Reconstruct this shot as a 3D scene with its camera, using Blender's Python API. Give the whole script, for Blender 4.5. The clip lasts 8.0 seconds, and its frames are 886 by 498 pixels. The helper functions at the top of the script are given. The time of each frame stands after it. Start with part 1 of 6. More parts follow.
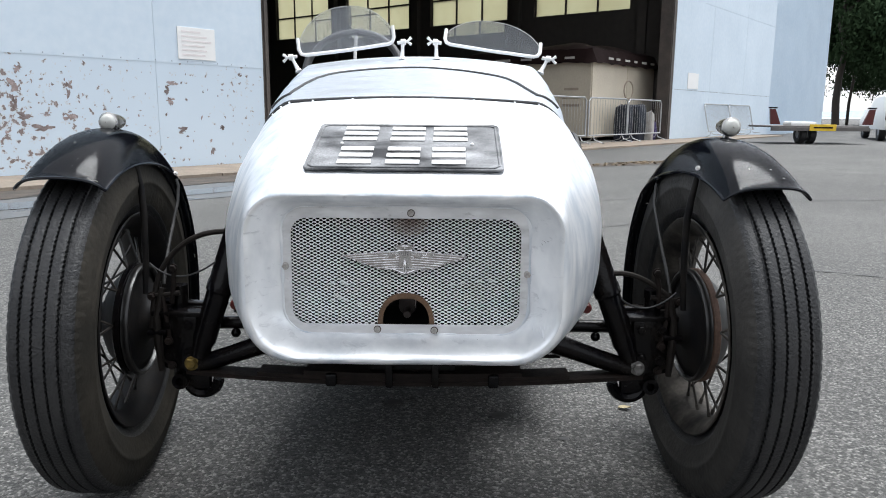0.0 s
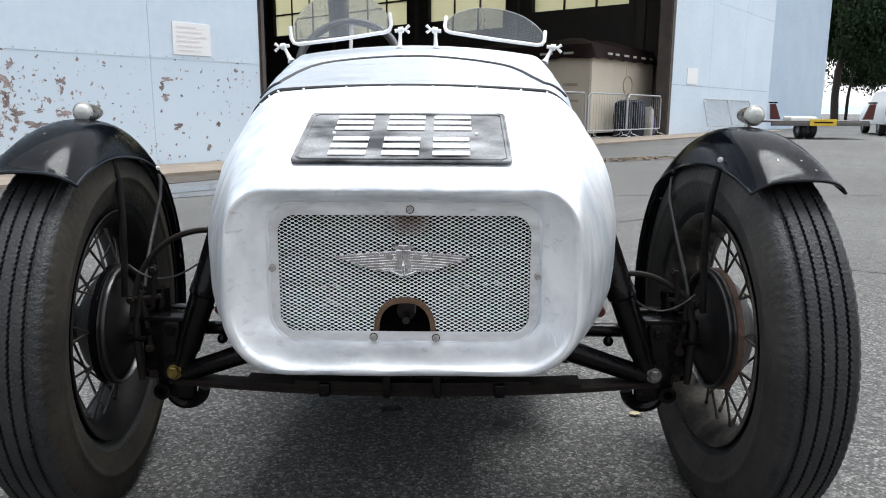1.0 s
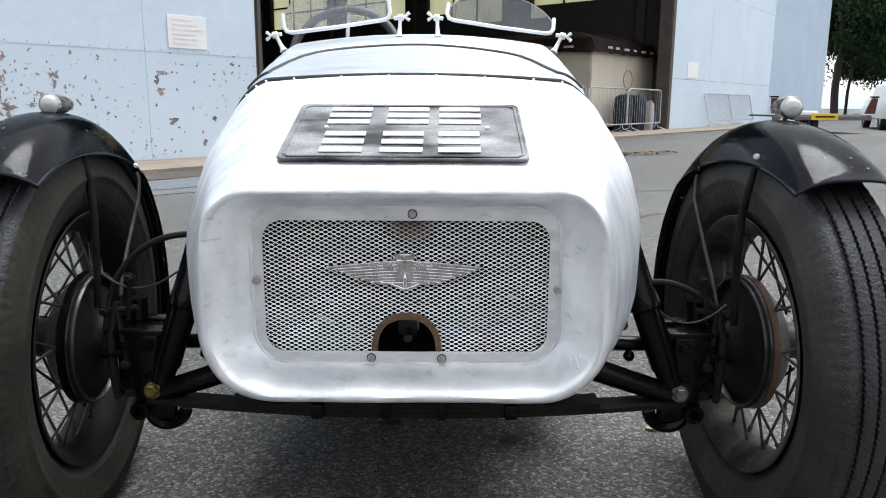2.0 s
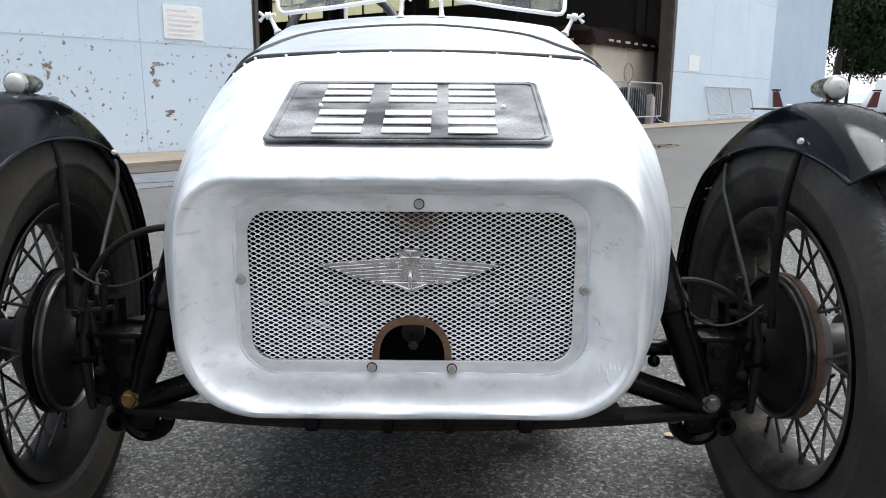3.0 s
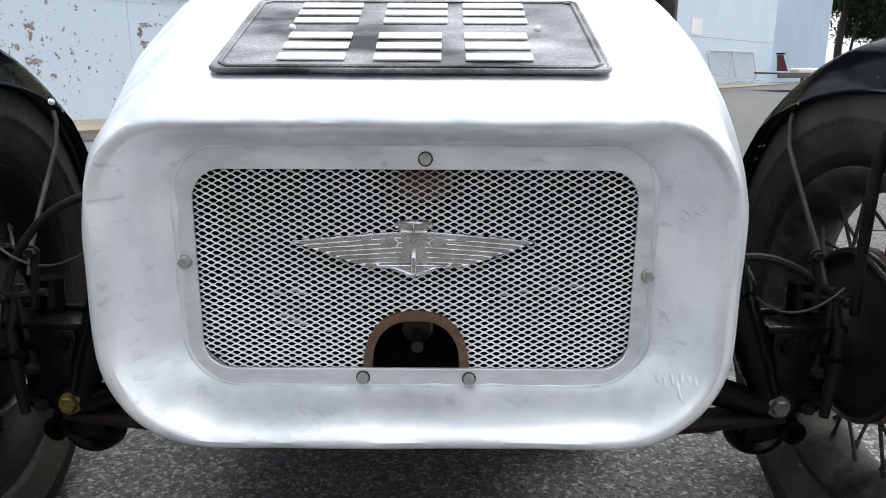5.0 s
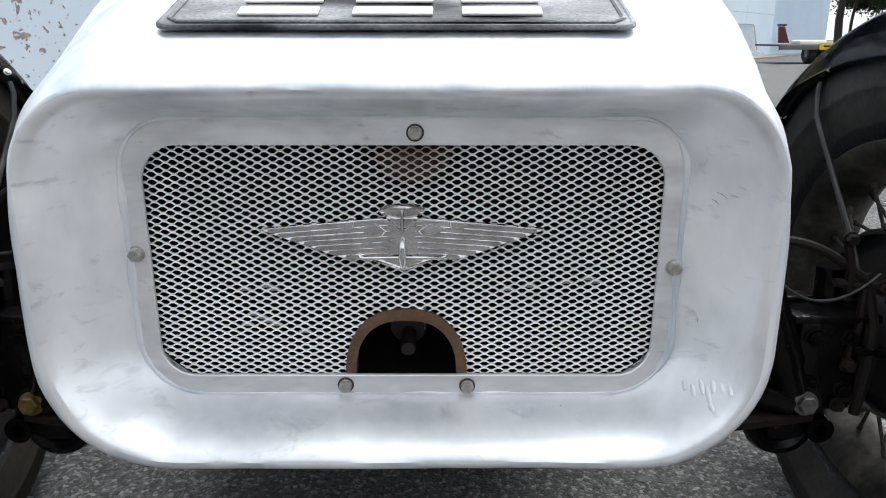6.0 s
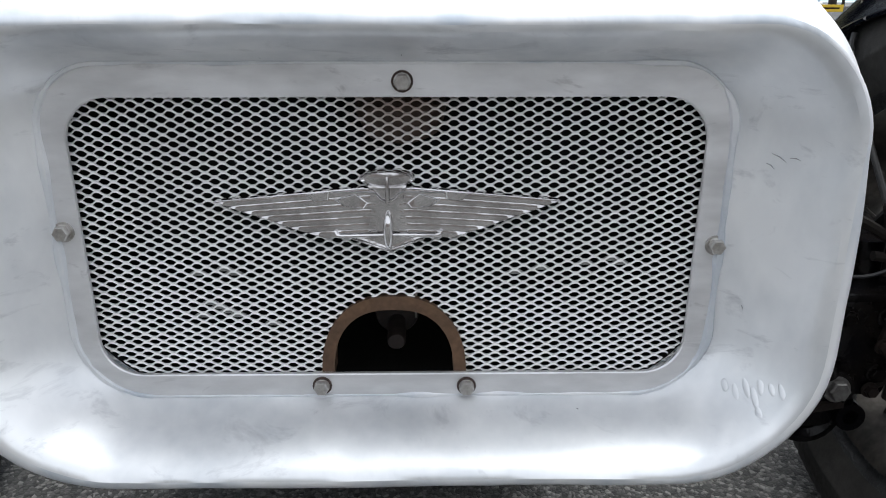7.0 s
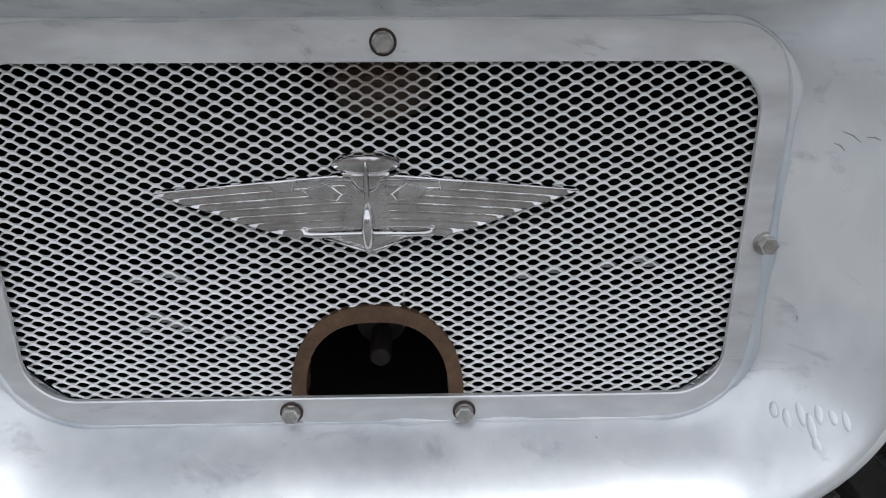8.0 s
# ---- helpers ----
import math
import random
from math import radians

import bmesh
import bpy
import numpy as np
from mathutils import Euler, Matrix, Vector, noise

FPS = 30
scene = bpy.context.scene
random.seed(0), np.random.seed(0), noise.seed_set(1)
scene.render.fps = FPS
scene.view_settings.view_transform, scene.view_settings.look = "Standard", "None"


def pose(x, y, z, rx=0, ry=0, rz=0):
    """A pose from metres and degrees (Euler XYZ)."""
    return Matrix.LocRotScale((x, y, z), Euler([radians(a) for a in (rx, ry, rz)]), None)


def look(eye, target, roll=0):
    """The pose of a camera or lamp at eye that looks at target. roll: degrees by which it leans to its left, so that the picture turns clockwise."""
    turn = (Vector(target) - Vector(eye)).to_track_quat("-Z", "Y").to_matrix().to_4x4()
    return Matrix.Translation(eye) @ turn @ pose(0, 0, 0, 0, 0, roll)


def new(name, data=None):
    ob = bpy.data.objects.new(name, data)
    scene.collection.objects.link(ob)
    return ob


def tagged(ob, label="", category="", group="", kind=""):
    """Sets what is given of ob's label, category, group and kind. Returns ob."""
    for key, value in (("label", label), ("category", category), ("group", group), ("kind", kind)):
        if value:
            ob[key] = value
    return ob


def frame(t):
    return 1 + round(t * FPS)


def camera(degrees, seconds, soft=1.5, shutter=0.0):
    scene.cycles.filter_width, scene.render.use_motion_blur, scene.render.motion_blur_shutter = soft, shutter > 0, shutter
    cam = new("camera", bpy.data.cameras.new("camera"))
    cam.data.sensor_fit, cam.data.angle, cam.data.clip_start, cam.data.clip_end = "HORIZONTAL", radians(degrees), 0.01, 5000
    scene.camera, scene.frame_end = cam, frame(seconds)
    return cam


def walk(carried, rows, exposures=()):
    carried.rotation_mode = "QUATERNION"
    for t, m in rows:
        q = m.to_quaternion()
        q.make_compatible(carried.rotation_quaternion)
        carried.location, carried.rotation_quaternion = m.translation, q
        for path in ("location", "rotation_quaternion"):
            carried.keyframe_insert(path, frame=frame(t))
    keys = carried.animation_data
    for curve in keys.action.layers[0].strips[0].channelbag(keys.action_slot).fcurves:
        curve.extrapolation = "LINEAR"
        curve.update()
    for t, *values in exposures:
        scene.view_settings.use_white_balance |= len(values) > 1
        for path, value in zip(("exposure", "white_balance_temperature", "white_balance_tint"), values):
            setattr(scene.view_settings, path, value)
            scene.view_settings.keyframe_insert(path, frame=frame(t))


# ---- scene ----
cam = camera(63.0, 8.0, soft=1.0)
PATH = [
    (0, (0.0672, -1.0702, 0.73), (0.0467, 0.8955, 0.3618), 0.45),
    (0.5, (0.0644, -1.0254, 0.7248), (0.0456, 0.9397, 0.3534), 0.43),
    (1, (0.0614, -0.9739, 0.7161), (0.0445, 0.9901, 0.339), 0.26),
    (1.5, (0.0565, -0.914, 0.714), (0.0416, 1.0486, 0.3294), 0.21),
    (3, (0.0371, -0.7494, 0.6916), (0.0272, 1.2086, 0.2839), 0.31),
    (3.5, (0.031, -0.6981, 0.6736), (0.0222, 1.2568, 0.2515), 0.26),
    (4, (0.026, -0.6366, 0.6634), (0.0167, 1.3129, 0.2169), 0.20),
    (4.5, (0.0217, -0.5929, 0.6582), (0.0171, 1.3509, 0.1873), 0.33),
    (6, (0.0256, -0.4745, 0.643), (0.0282, 1.4452, 0.0819), 0.02),
    (6.5, (0.026, -0.4333, 0.6346), (0.0267, 1.4718, 0.026), -0.09),
    (7, (0.0243, -0.3913, 0.624), (0.0496, 1.4999, -0.0261), -0.02),
    (7.5, (0.0276, -0.3557, 0.613), (0.0519, 1.5327, -0.0451), -0.06),
    (8, (0.0252, -0.318, 0.6101), (0.0721, 1.5518, -0.0983), -0.11),
]
walk(cam, [(t, look(e, g, r)) for t, e, g, r in PATH], exposures=[(0.0, 1.02), (3.0, 1.00), (5.0, 0.98), (6.5, 0.92), (8.0, 0.78)])

# ---- world, sun, exposure ----
world = bpy.data.worlds.new("overcast_sky")
scene.world = world
world.use_nodes = True
wn, wl = world.node_tree.nodes, world.node_tree.links
wn.clear()
sky = wn.new("ShaderNodeTexSky")
sky.sky_type, sky.sun_disc = "NISHITA", False
sky.sun_elevation, sky.sun_rotation = radians(73), radians(29)
sky.air_density, sky.dust_density, sky.ozone_density = 1.0, 2.5, 1.0
grey = wn.new("ShaderNodeHueSaturation")
grey.inputs["Saturation"].default_value = 0.35
back = wn.new("ShaderNodeBackground")
back.inputs["Strength"].default_value = 0.15
wout = wn.new("ShaderNodeOutputWorld")
wl.new(sky.outputs[0], grey.inputs["Color"])
cloud = wn.new("ShaderNodeMixRGB")
cloud.inputs[0].default_value, cloud.inputs[2].default_value = 0.55, (4.9, 5.12, 5.4, 1)
wl.new(grey.outputs[0], cloud.inputs[1])
wl.new(cloud.outputs[0], back.inputs["Color"])
wl.new(back.outputs[0], wout.inputs["Surface"])

sun = new("sun", bpy.data.lights.new("sun", "SUN"))
sun.data.energy, sun.data.angle, sun.data.color = 2.9, radians(42), (0.95, 0.98, 1.0)
sun.matrix_world = look((1.9, 2.5, 12), (0, 0, 0))


# ---- materials ----
def material(name, base, rough=0.6, metal=0.0, second=None, scale=6.0, amount=0.5, fine=120.0, fine_amount=0.25,
             bump=0.0, bump_scale=200.0, stretch=(1, 1, 1), rough_var=0.1, coat=0.0, vary=0.0, spec=None):
    """Two scales of noise mix two colours, shift the roughness and raise a fine relief."""
    m = bpy.data.materials.new(name)
    m.use_nodes = True
    n, l = m.node_tree.nodes, m.node_tree.links
    p = n["Principled BSDF"]
    tc = n.new("ShaderNodeTexCoord")
    mp = n.new("ShaderNodeMapping")
    mp.inputs["Scale"].default_value = stretch
    l.new(tc.outputs["Object"], mp.inputs["Vector"])
    big = n.new("ShaderNodeTexNoise")
    big.inputs["Scale"].default_value, big.inputs["Detail"].default_value = scale, 5
    small = n.new("ShaderNodeTexNoise")
    small.inputs["Scale"].default_value, small.inputs["Detail"].default_value = fine, 3
    for t in (big, small):
        l.new(mp.outputs[0], t.inputs["Vector"])
    ramp = n.new("ShaderNodeMapRange")
    ramp.inputs["From Min"].default_value, ramp.inputs["From Max"].default_value = 0.35, 0.68
    ramp.inputs["To Max"].default_value = amount
    l.new(big.outputs[0], ramp.inputs["Value"])
    second = second or tuple(c * 0.7 for c in base)
    mix = n.new("ShaderNodeMixRGB")
    mix.inputs[1].default_value, mix.inputs[2].default_value = (*base, 1), (*second, 1)
    l.new(ramp.outputs[0], mix.inputs[0])
    ov = n.new("ShaderNodeMixRGB")
    ov.blend_type = "OVERLAY"
    ov.inputs[0].default_value = fine_amount
    l.new(mix.outputs[0], ov.inputs[1])
    l.new(small.outputs[0], ov.inputs[2])
    colour = ov.outputs[0]
    if vary:
        info = n.new("ShaderNodeObjectInfo")
        hs = n.new("ShaderNodeHueSaturation")
        vr = n.new("ShaderNodeMapRange")
        vr.inputs["To Min"].default_value, vr.inputs["To Max"].default_value = 1 - vary, 1 + vary
        l.new(info.outputs["Random"], vr.inputs["Value"])
        l.new(vr.outputs[0], hs.inputs["Value"])
        l.new(colour, hs.inputs["Color"])
        colour = hs.outputs[0]
    l.new(colour, p.inputs["Base Color"])
    rr = n.new("ShaderNodeMapRange")
    rr.inputs["To Min"].default_value, rr.inputs["To Max"].default_value = max(0.02, rough - rough_var), min(1, rough + rough_var)
    l.new(big.outputs[0], rr.inputs["Value"])
    l.new(rr.outputs[0], p.inputs["Roughness"])
    p.inputs["Metallic"].default_value = metal
    p.inputs["Coat Weight"].default_value = coat
    if spec is not None:
        p.inputs["Specular IOR Level"].default_value = spec
    if bump:
        bt = n.new("ShaderNodeTexNoise")
        bt.inputs["Scale"].default_value, bt.inputs["Detail"].default_value = bump_scale, 4
        l.new(mp.outputs[0], bt.inputs["Vector"])
        b = n.new("ShaderNodeBump")
        b.inputs["Strength"].default_value, b.inputs["Distance"].default_value = 1.0, bump
        l.new(bt.outputs[0], b.inputs["Height"])
        l.new(b.outputs[0], p.inputs["Normal"])
    return m


M_ALU = material("brushed_aluminium", (0.93, 0.94, 0.955), 0.36, 0.52, (0.55, 0.60, 0.66), 13.0, 0.9, 40, 0.3,
                 0.0005, 26, (2.2, 2.2, 0.9), 0.12)
# The shell's aluminium copied, more metallic so the dish's downward faces shade darker.
M_DISH = material("shaded_dish_aluminium", (0.92, 0.93, 0.94), 0.42, 0.64, (0.60, 0.625, 0.655), 9.0, 0.85, 55, 0.3,
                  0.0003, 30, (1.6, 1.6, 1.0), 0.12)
M_BONNET = material("dull_bonnet_aluminium", (0.66, 0.70, 0.75), 0.38, 0.9, (0.44, 0.48, 0.54), 7.0, 0.9, 45, 0.25, 0.0006, 22, (1.2, 2.4, 1.2), 0.12)
M_PANEL = material("grille_panel_aluminium", (0.84, 0.845, 0.86), 0.42, 0.7, (0.60, 0.60, 0.605), 16.0, 0.9, 60, 0.25,
                   0.0001, 150, (1, 1, 3))


def scuff(m, scale, low, high, colour, stretch, strength):
    """Scuffs over a metal sheet: ragged dull smears and fine file marks."""
    n, l = m.node_tree.nodes, m.node_tree.links
    p = n["Principled BSDF"]
    tc = n.new("ShaderNodeTexCoord")
    mp = n.new("ShaderNodeMapping")
    mp.inputs["Scale"].default_value = stretch
    mp.inputs["Rotation"].default_value = (0.3, 0.5, 0.4)
    l.new(tc.outputs["Object"], mp.inputs["Vector"])
    smear = n.new("ShaderNodeTexNoise")
    smear.inputs["Scale"].default_value, smear.inputs["Detail"].default_value = scale, 8
    smear.inputs["Roughness"].default_value, smear.inputs["Distortion"].default_value = 0.65, 0.8
    l.new(mp.outputs[0], smear.inputs["Vector"])
    cut = n.new("ShaderNodeMapRange")
    cut.inputs["From Min"].default_value, cut.inputs["From Max"].default_value = low, high
    cut.inputs["To Max"].default_value = strength
    l.new(smear.outputs[0], cut.inputs["Value"])
    mix = n.new("ShaderNodeMixRGB")
    mix.inputs[2].default_value = (*colour, 1)
    l.new(p.inputs["Base Color"].links[0].from_socket, mix.inputs[1])
    l.new(cut.outputs[0], mix.inputs[0])
    l.new(mix.outputs[0], p.inputs["Base Color"])


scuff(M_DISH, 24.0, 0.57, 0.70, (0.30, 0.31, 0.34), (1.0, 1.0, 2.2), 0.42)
scuff(M_PANEL, 40.0, 0.60, 0.70, (0.34, 0.33, 0.34), (0.6, 1.0, 2.0), 0.5)
scuff(M_ALU, 16.0, 0.60, 0.74, (0.42, 0.46, 0.52), (1.6, 1.0, 1.0), 0.5)
M_MESH = material("galvanised_mesh", (0.97, 0.97, 0.97), 0.32, 0.30, (0.84, 0.83, 0.82), 12.0, 0.6, 300, 0.2)
mn, ml = M_MESH.node_tree.nodes, M_MESH.node_tree.links
tc = mn.new("ShaderNodeTexCoord")
near = mn.new("ShaderNodeMapping")
near.inputs["Location"].default_value = (-0.006, 0.0, -0.580)
ml.new(tc.outputs["Object"], near.inputs["Vector"])
ln = mn.new("ShaderNodeVectorMath")
ln.operation = "LENGTH"
ml.new(near.outputs[0], ln.inputs[0])
spot = mn.new("ShaderNodeMapRange")
spot.inputs["From Min"].default_value, spot.inputs["From Max"].default_value = 0.012, 0.042
spot.inputs["To Min"].default_value, spot.inputs["To Max"].default_value = 0.8, 0.0
ml.new(ln.outputs["Value"], spot.inputs["Value"])
rusty = mn.new("ShaderNodeMixRGB")
rusty.inputs[2].default_value = (0.22, 0.13, 0.09, 1)
mp_ = mn["Principled BSDF"]
ml.new(mp_.inputs["Base Color"].links[0].from_socket, rusty.inputs[1])
ml.new(spot.outputs[0], rusty.inputs[0])
ml.new(rusty.outputs[0], mp_.inputs["Base Color"])
M_BADGE = material("polished_badge", (0.74, 0.73, 0.735), 0.12, 1.0, (0.40, 0.385, 0.385), 55.0, 0.8, 300, 0.25, 0.0004, 90, rough_var=0.07)
M_BOLT = material("zinc_bolt", (0.55, 0.54, 0.52), 0.35, 1.0, (0.35, 0.32, 0.3), 200.0, 0.7, 600, 0.3)
M_COPPER = material("tarnished_copper", (0.17, 0.10, 0.06), 0.5, 0.5, (0.08, 0.05, 0.035), 60.0, 0.8, 300, 0.3, 0.0003, 300)
M_TYRE = material("tyre_rubber", (0.0095, 0.0098, 0.0112), 0.52, 0.0, (0.026, 0.0255, 0.0252), 14.0, 0.7, 90, 0.4, 0.0022, 230, spec=0.42)
M_SIDEWALL = material("tyre_sidewall", (0.024, 0.023, 0.0215), 0.7, 0.0, (0.052, 0.0485, 0.0445), 14.0, 0.7, 90, 0.4, 0.0012, 120, spec=0.2)
M_DUSTY = material("dusty_tyre_sidewall", (0.019, 0.0175, 0.0145), 0.8, 0.0, (0.040, 0.035, 0.028), 11.0, 0.8, 90, 0.4, 0.0012, 120, spec=0.15)
M_BLACK = material("gloss_black_paint", (0.003, 0.004, 0.007), 0.13, 0.0, (0.010, 0.010, 0.013), 18.0, 0.5, 200, 0.2,
                   0.0002, 60, rough_var=0.06, spec=0.26)
bn, bl = M_BLACK.node_tree.nodes, M_BLACK.node_tree.links
tc = bn.new("ShaderNodeTexCoord")
chip = bn.new("ShaderNodeTexNoise")
chip.inputs["Scale"].default_value, chip.inputs["Detail"].default_value = 75, 2
bl.new(tc.outputs["Object"], chip.inputs["Vector"])
cut = bn.new("ShaderNodeMapRange")
cut.inputs["From Min"].default_value, cut.inputs["From Max"].default_value = 0.715, 0.74
bl.new(chip.outputs[0], cut.inputs["Value"])
specks = bn.new("ShaderNodeMixRGB")
specks.inputs[2].default_value = (0.28, 0.27, 0.26, 1)
bp = bn["Principled BSDF"]
bl.new(bp.inputs["Base Color"].links[0].from_socket, specks.inputs[1])
bl.new(cut.outputs[0], specks.inputs[0])
bl.new(specks.outputs[0], bp.inputs["Base Color"])
M_CHASSIS = material("oily_black_chassis", (0.0022, 0.0022, 0.0032), 0.22, 0.0, (0.0065, 0.005, 0.004), 25.0, 0.8, 150, 0.4,
                     0.0008, 120, rough_var=0.2, spec=0.16)
scuff(M_CHASSIS, 150.0, 0.645, 0.69, (0.055, 0.050, 0.046), (1.0, 1.0, 1.0), 0.6)
M_WIRE = material("painted_wire_spoke", (0.010, 0.010, 0.010), 0.4, 0.0, (0.05, 0.036, 0.027), 30.0, 0.5, 200, 0.3)
M_RIM = material("dull_black_rim", (0.006, 0.006, 0.007), 0.6, 0.0, (0.016, 0.014, 0.0125), 26.0, 0.9, 160, 0.4, 0.0005, 120, spec=0.12)
M_DUSTRIM = material("dusty_rim", (0.012, 0.011, 0.010), 0.75, 0.0, (0.085, 0.076, 0.066), 16.0, 1.0, 120, 0.6, 0.0005, 120, spec=0.2)
M_STAY = material("worn_stay_paint", (0.020, 0.020, 0.020), 0.45, 0.1, (0.050, 0.048, 0.046), 40.0, 0.8, 200, 0.4, spec=0.4)
M_DRUM = material("rust_stained_drum", (0.12, 0.070, 0.050), 0.7, 0.1, (0.055, 0.036, 0.028), 30.0, 0.8, 200, 0.4, 0.0008, 200)
M_RUST = material("rusty_drum", (0.09, 0.06, 0.045), 0.75, 0.2, (0.08, 0.055, 0.045), 30.0, 0.8, 200, 0.4, 0.0008, 200)
M_RUSTY = material("oily_rust", (0.014, 0.0095, 0.008), 0.65, 0.0, (0.006, 0.005, 0.0045), 40.0, 0.8, 200, 0.4, 0.0005, 200, spec=0.15)
M_DRUMRIM = material("oily_drum_rim", (0.006, 0.006, 0.0065), 0.32, 0.0, (0.014, 0.012, 0.010), 30.0, 0.7, 200, 0.4, 0.0003, 120, spec=0.5)
M_HUB = material("weathered_hub", (0.045, 0.045, 0.045), 0.5, 0.5, (0.02, 0.019, 0.018), 22.0, 0.8, 150, 0.3)
M_CABLE = material("brown_cable_sheath", (0.010, 0.0082, 0.007), 0.7, 0.0, (0.019, 0.0155, 0.0135), 60.0, 0.6, 300, 0.3, spec=0.15)
M_PLATE = material("black_number_plate", (0.004, 0.0045, 0.007), 0.40, 0.0, (0.26, 0.265, 0.275), 11.0, 1.0, 380, 1.0,
                   0.0003, 300, (1, 2, 2), 0.2, spec=0.22)
M_WHITE = material("white_enamel", (0.78, 0.78, 0.77), 0.35, 0.0, (0.65, 0.65, 0.64), 40.0, 0.4, 200, 0.1)
M_CHROME = material("worn_chrome", (0.5, 0.49, 0.48), 0.28, 1.0, (0.3, 0.29, 0.28), 60.0, 0.5, 300, 0.2)
M_LENS = material("lamp_lens", (0.42, 0.42, 0.40), 0.2, 0.0, (0.5, 0.5, 0.46), 60.0, 0.5, 200, 0.1)
M_RED = material("red_plastic", (0.085, 0.006, 0.005), 0.35, 0.0, (0.05, 0.006, 0.006), 30.0, 0.5, 200, 0.2)
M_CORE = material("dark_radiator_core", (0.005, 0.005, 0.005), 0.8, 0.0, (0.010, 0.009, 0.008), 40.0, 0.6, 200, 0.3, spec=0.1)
M_BEAD = material("black_piping", (0.02, 0.02, 0.022), 0.5)
M_NUT = material("dull_steel_nut", (0.20, 0.195, 0.19), 0.45, 0.8, (0.09, 0.085, 0.08), 120.0, 0.8, 300, 0.3)
M_BRASS = material("brass_nut", (0.24, 0.165, 0.045), 0.45, 0.8, (0.035, 0.03, 0.02), 90.0, 0.7, 300, 0.3)

def asphalt():
    """Worn asphalt: stone chips of mixed greys in a dark binder, with broad stains and damp patches."""
    m = bpy.data.materials.new("worn_asphalt")
    m.use_nodes = True
    n, l = m.node_tree.nodes, m.node_tree.links
    p = n["Principled BSDF"]
    tc = n.new("ShaderNodeTexCoord")
    chips = n.new("ShaderNodeTexVoronoi")
    chips.inputs["Scale"].default_value = 175
    edge = n.new("ShaderNodeTexVoronoi")
    edge.feature, edge.inputs["Scale"].default_value = "DISTANCE_TO_EDGE", 175
    grit = n.new("ShaderNodeTexNoise")
    grit.inputs["Scale"].default_value, grit.inputs["Detail"].default_value = 60, 6
    stain = n.new("ShaderNodeTexNoise")
    stain.inputs["Scale"].default_value, stain.inputs["Detail"].default_value = 1.3, 6
    broad = n.new("ShaderNodeTexNoise")
    broad.inputs["Scale"].default_value, broad.inputs["Detail"].default_value = 0.25, 4
    for t in (chips, edge, grit, stain, broad):
        l.new(tc.outputs["Object"], t.inputs["Vector"])
    bw = n.new("ShaderNodeSeparateColor")
    l.new(chips.outputs["Color"], bw.inputs[0])
    ramp = n.new("ShaderNodeValToRGB")
    e = ramp.color_ramp.elements
    e[0].position, e[0].color = 0.0, (0.022, 0.022, 0.0215, 1)
    e[1].position, e[1].color = 1.0, (0.20, 0.195, 0.185, 1)
    mid = ramp.color_ramp.elements.new(0.68)
    mid.color = (0.080, 0.078, 0.074, 1)
    l.new(bw.outputs[0], ramp.inputs[0])
    gap = n.new("ShaderNodeMapRange")
    gap.inputs["From Max"].default_value = 0.12
    gap.inputs["To Min"].default_value = 0.5
    l.new(edge.outputs["Distance"], gap.inputs["Value"])
    chip = n.new("ShaderNodeMixRGB")
    chip.blend_type, chip.inputs[0].default_value = "MULTIPLY", 1.0
    l.new(ramp.outputs[0], chip.inputs[1])
    l.new(gap.outputs[0], chip.inputs[2])
    tone = n.new("ShaderNodeMapRange")
    tone.inputs["From Min"].default_value, tone.inputs["From Max"].default_value = 0.3, 0.7
    tone.inputs["To Min"].default_value, tone.inputs["To Max"].default_value = 0.88, 1.14
    l.new(stain.outputs[0], tone.inputs["Value"])
    tone2 = n.new("ShaderNodeMapRange")
    tone2.inputs["From Min"].default_value, tone2.inputs["From Max"].default_value = 0.35, 0.65
    tone2.inputs["To Min"].default_value, tone2.inputs["To Max"].default_value = 0.85, 1.2
    l.new(broad.outputs[0], tone2.inputs["Value"])
    gr = n.new("ShaderNodeMapRange")
    gr.inputs["From Min"].default_value, gr.inputs["From Max"].default_value = 0.3, 0.7
    gr.inputs["To Min"].default_value, gr.inputs["To Max"].default_value = 0.72, 1.28
    l.new(grit.outputs[0], gr.inputs["Value"])
    a = n.new("ShaderNodeMath")
    a.operation = "MULTIPLY"
    l.new(tone.outputs[0], a.inputs[0])
    l.new(tone2.outputs[0], a.inputs[1])
    b = n.new("ShaderNodeMath")
    b.operation = "MULTIPLY"
    l.new(a.outputs[0], b.inputs[0])
    l.new(gr.outputs[0], b.inputs[1])
    fin = n.new("ShaderNodeMixRGB")
    fin.blend_type, fin.inputs[0].default_value = "MULTIPLY", 1.0
    l.new(chip.outputs[0], fin.inputs[1])
    l.new(b.outputs[0], fin.inputs[2])
    l.new(fin.outputs[0], p.inputs["Base Color"])
    p.inputs["Roughness"].default_value = 0.8
    bump = n.new("ShaderNodeBump")
    bump.inputs["Distance"].default_value, bump.inputs["Strength"].default_value = 0.004, 0.8
    l.new(edge.outputs["Distance"], bump.inputs["Height"])
    l.new(bump.outputs[0], p.inputs["Normal"])
    return m


